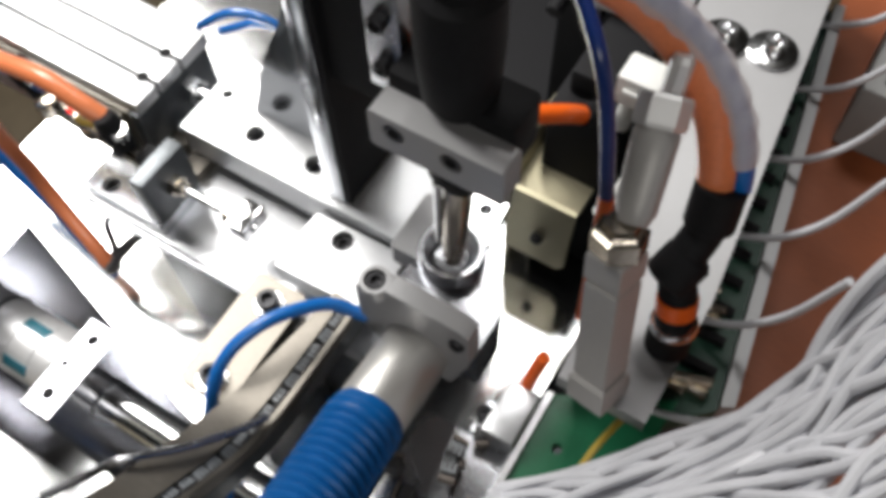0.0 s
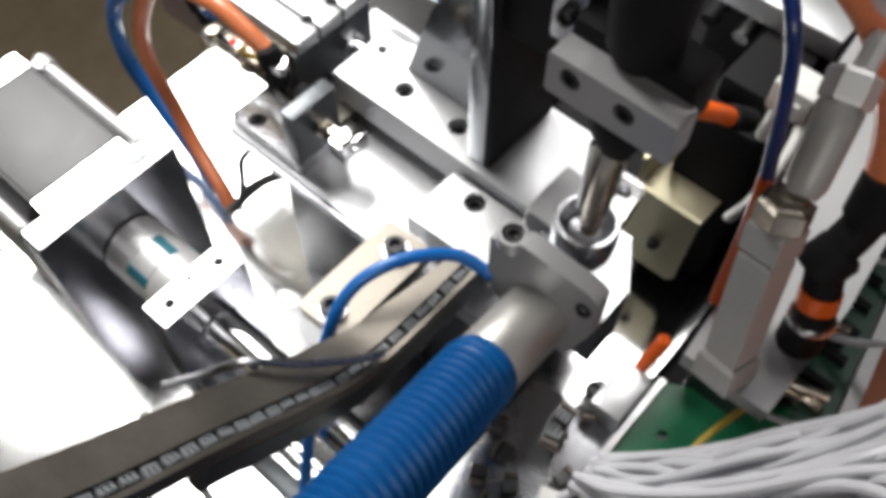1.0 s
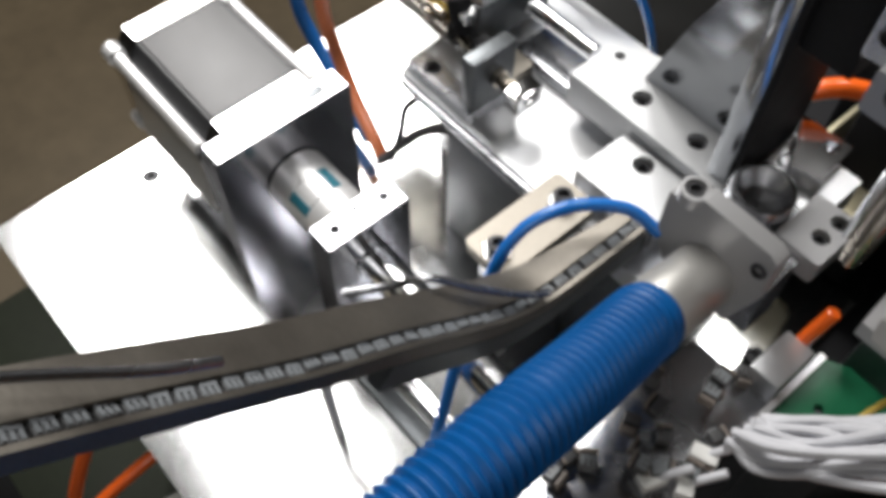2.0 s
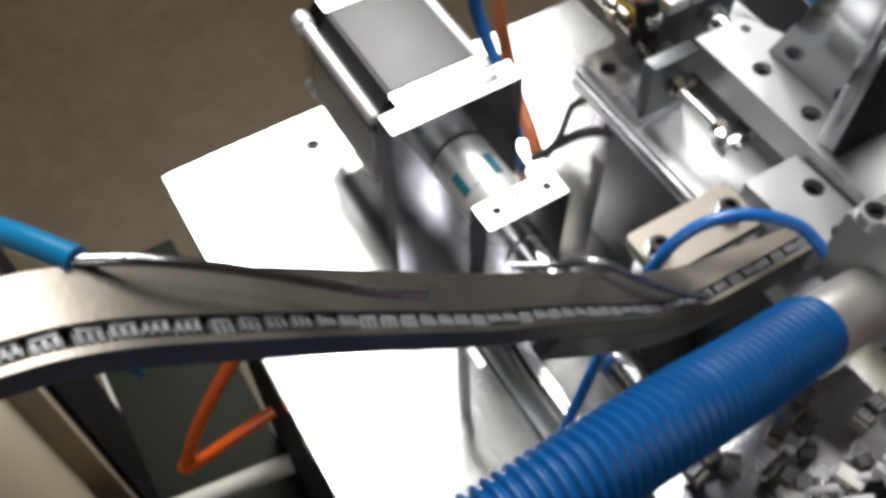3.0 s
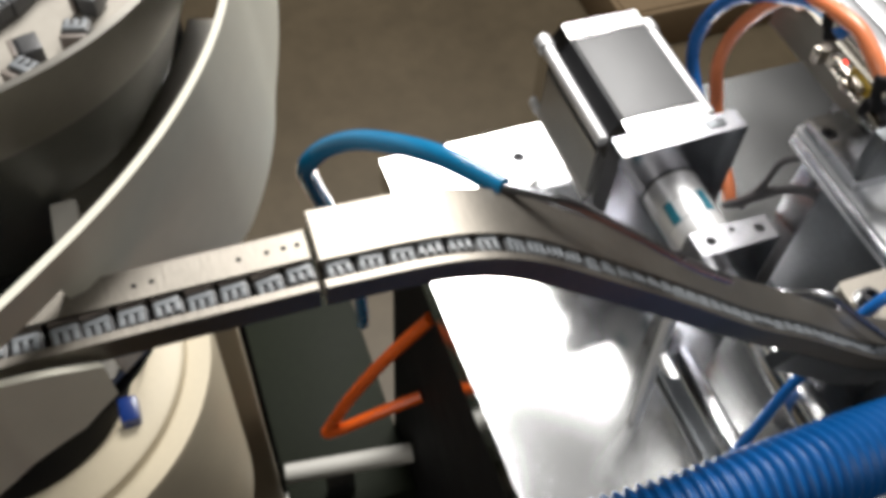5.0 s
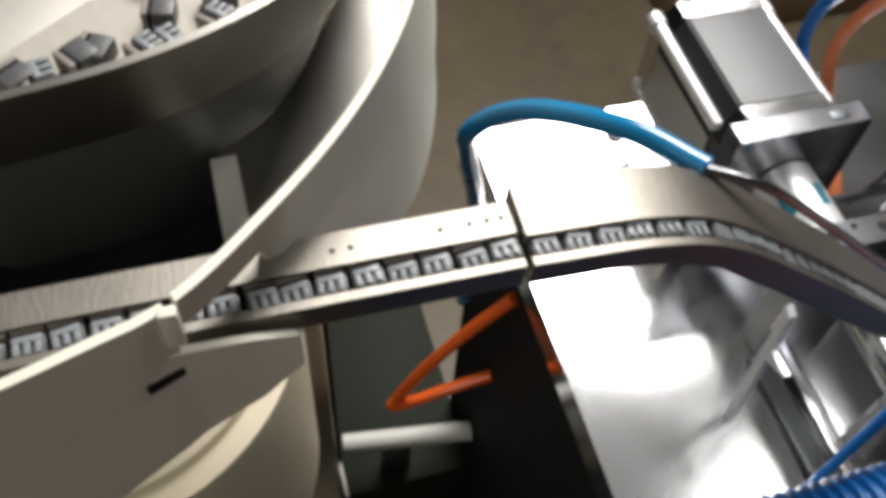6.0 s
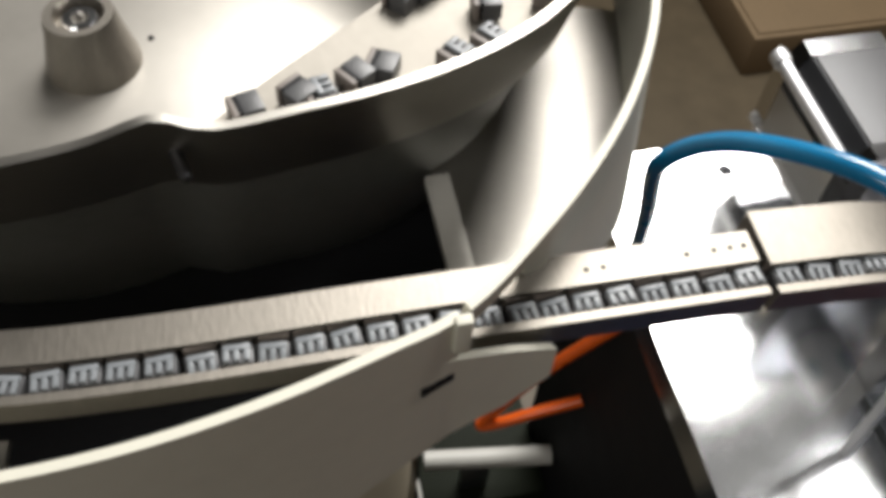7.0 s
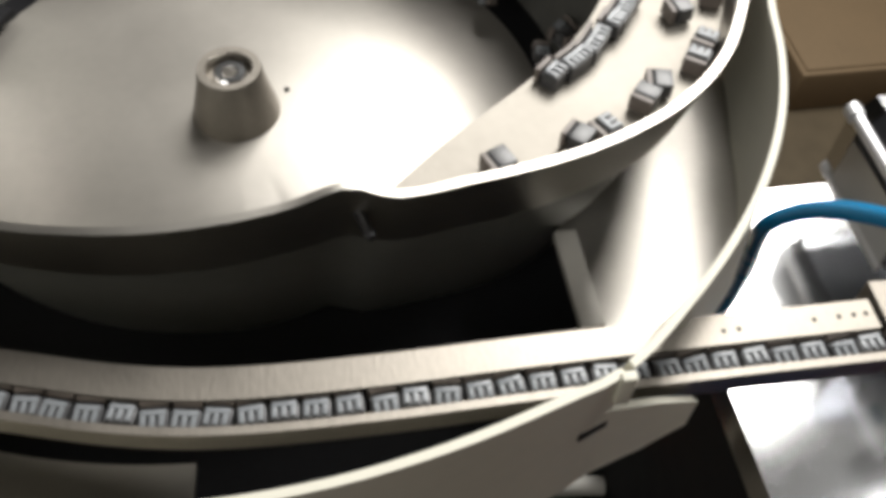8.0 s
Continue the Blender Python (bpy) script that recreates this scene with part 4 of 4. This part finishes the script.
rnd = random.Random(4)
TOP = [(286.3, 131.8, 110), (299.6, 141.6, 122), (314.7, 152.9, 140), (327, 162.2, 160), (334.7, 173.5, 182), (338, 184, 200), (352, 210, 236)]
LOW = [(284, 122, 104), (296, 124, 116), (314.7, 128, 140), (332, 132, 168), (346, 136, 190), (352, 146, 206), (366, 166, 236)]
for k in range(34):
    o = thing("white_wire", "soft white insulated wire in a thick bundle", "wire", (290, 128, 100), "white wires of the bundle")
    f = (k + 0.5) / 34
    a, b = rnd.uniform(-1, 1), rnd.uniform(-1, 1)
    pts = []
    for i, (p, q) in enumerate(zip(TOP, LOW)):
        g = min(1.05, max(-0.03, f + 0.17 * math.sin(i * 1.3 + 5 * a)))
        v = Vector(p).lerp(Vector(q), g)
        pts.append(v + Vector((b * 1.5, rnd.uniform(-1, 1), -12 * rnd.random() * (i > 0) - 7 * abs(a))))
    part("sleeve", tube(pts, 1.35, 8, 6), WHITEWIRE, o)
for k in range(6):
    f = k / 5
    o = thing("white_wire", "single white wire from the terminal strip to the bundle", "wire", (320 - 18 * f, 200 + 130 * f, 92), "white wires of the terminal strip")
    x, y = 311 - 6 * f, 178 + 170 * f
    part("sleeve", tube([(x - 4, y + 1, 92), (x + 4, y, 97), (x + 14, y - 0.5, 106), (x + 23, y - 1, 124), (x + 30, y, 150)], 1.2, 8, 6), WHITEWIRE, o)
for x, y, a in ((281, 118, 20), (276, 102, 70), (283, 108, 120)):
    o = thing("wire_plug", "small white plug lying by the wire bundle", "plug", (x, y, 90), "wire plugs")
    bm = box((-4, -2.4, 0), (4, 2.4, 5), 0.5)
    bmesh.ops.transform(bm, matrix=Matrix.Translation(mm((x, y, 90.1))) @ Matrix.Rotation(radians(a), 4, "Z"), verts=bm.verts[:])
    part("shell", bm, WHITEPL, o)
    part("stub", rod((x, y, 93), (x + 6, y + 8, 100), 1.3, 10), WHITEWIRE, o)
yw = thing("yellow_wire", "thin yellow-green wire by the circuit board", "wire", (306, 168, 92))
part("sleeve", tube([(312, 178, 122), (309, 172, 118), (304, 160, 104), (302, 150, 98)], 1.0, 8), YELLOW, yw)

# ---- catch tray with loose connectors
ct = thing("catch_tray", "dull grey steel catch tray", "tray", (272, 110, 0))
part("sheet", box((254, 70, 88), (284, 145.8, 90), 0.4), STEEL, ct)
part("support", box((260, 90, 0), (278, 120, 87.9), 1), DARKSTEEL, ct)


def loose(place, turn):
    o = copy_thing(first, pose(place[0] / 1000, place[1] / 1000, place[2] / 1000, *turn))
    return tagged(o, "tiny white nylon connector lying loose", "connector", "loose connectors")


for k in range(24):
    loose((rnd.uniform(257, 283), rnd.uniform(76, 148), 92.6 if k < 19 else 96), (rnd.choice((0, 90, 180)), rnd.uniform(-10, 10), rnd.uniform(0, 360)))
# connectors climbing the bowl's track: each holds on the track, then travels round with it
CLIMBERS = []
for end, late, off, turn, flip in ((35.2, 17.2, 7.6, 12, 180), (38.0, 17.2, 7.2, 80, 0), (46.6, 13.6, 9.6, 30, 180), (44.0, 13.6, 9.0, 95, 180), (55.0, 13.6, 6.4, 86, 0), (52.0, 13.6, 6.4, 92, 0),
                                   (58.6, 13.6, 14.0, 40, 180), (63, 13.6, 7, 95, 0), (67, 13.6, 12, 60, 180), (27, 16, 6.6, 85, 180), (74, 13.6, 9, 120, 0), (82, 13.6, 14, 10, 180)):
    o = loose((0, 0, 0), (0, 0, 0))
    CLIMBERS.append((o, end, late, off, turn, flip))
for k in range(9):
    a = radians(41 + 2.2 * k + rnd.uniform(-0.6, 0.6))
    r = 107.5 + 0.4 * k + rnd.uniform(-0.6, 0.6)
    loose((CX + r * math.cos(a), CY + r * math.sin(a), 237.9), (0, 0, math.degrees(a) + rnd.uniform(-8, 8)))
for k in range(60):
    a = radians(rnd.uniform(60, 230))
    r = rnd.uniform(84, 108)
    loose((CX + r * math.cos(a), CY + r * math.sin(a), 174 + rnd.uniform(0, 8)), (rnd.uniform(0, 360), rnd.uniform(0, 40), rnd.uniform(0, 360)))

# ---- floor clutter far below
lc = thing("low_cabinet", "dark green painted cabinet with a pale edge trim", "cabinet", (-20, -45, -850))
part("case", box((-190, -88, -850), (66, 2.4, -292), 2), PANELM, lc)
part("edge_trim", box((-190, -90.4, -297), (66, -88.1, -290), 0.4), PALEGREY, lc, "pale edge trim")
cd = thing("conduit_pipe", "pale grey plastic conduit lying low behind the table", "conduit", (60, -40, -256))
part("pipe", rod((44, -86, -250), (56, 2, -250), 7, 20), PALEGREY, cd)
part("bracket", box((46, -60, -291.9), (54, -40, -258.2), 1), DARKSTEEL, cd)
bx = thing("cardboard_box", "flattened brown cardboard box standing on the floor", "box", (-1150, 1000, -850))
part("carton", box((-1700, 720, -849.9), (-840, 1500, -760), 4), CARTON, bx)
part("flap", box((-1690, 730, -759.9), (-850, 1090, -756), 1), CARTON, bx)
part("flap", box((-1690, 1096, -759.9), (-850, 1490, -756), 1), CARTON, bx)
part("tape", box((-1695, 1070, -755.9), (-845, 1116, -755), 0), WALLM, bx, "pale packing tape")


def track_pose(a, off, turn, flip):
    z = 239.5 - (a - 15) * 0.06 + (4.4 if flip else 0.1)
    q = radial(RIM, a) - off
    return pose((CX + q * math.cos(radians(a))) / 1000, (CY + q * math.sin(radians(a))) / 1000, z / 1000, flip, 0, a + turn)


def motions():
    def moved(o, dx, dy=0, rx=0):
        b = ORIGIN[o]
        return pose(b.x + dx / 1000, b.y + dy / 1000, b.z, rx)
    walk(cg, [(t, moved(cg, d)) for t, d in ((0, 0), (1.0, 0), (1.1, 2), (1.2, 17), (1.3, 28), (1.4, 29), (2.0, 29), (2.7, 27), (2.8, 15), (2.9, 3), (3.0, 0), (8.0, 0))])
    walk(fg, [(t, moved(fg, d)) for t, d in ((0, 17), (0.1, 1), (0.2, 0), (2.8, 0), (2.9, 9), (3.0, 18), (3.1, 1), (3.2, 0), (8.0, 0))])
    walk(arm, [(t, moved(arm, d * 0.09, d)) for t, d in ((0, 0), (1.1, 0), (1.2, 8), (1.3, 15.2), (2.0, 15.2), (2.7, 15.2), (2.9, 2), (3.0, 0), (8.0, 0))])
    walk(cp, [(t, moved(cp, 0, 0, d)) for t, d in ((0, 0), (4.4, 0), (4.5, 33), (4.6, 68), (4.7, 72), (8.0, 72))])
    for o, end, late, off, turn, flip in CLIMBERS:
        start = 20 + (end - 27) * 0.55
        go = max(0.5, 8 - (end - start) / late)
        rows = [(0, start), (go, start)] + [(t, end - late * (8 - t)) for t in (go + 0.35 * (8 - go), go + 0.7 * (8 - go), 8.0)]
        walk(o, [(t, track_pose(a, off, turn, flip)) for t, a in rows])


motions()
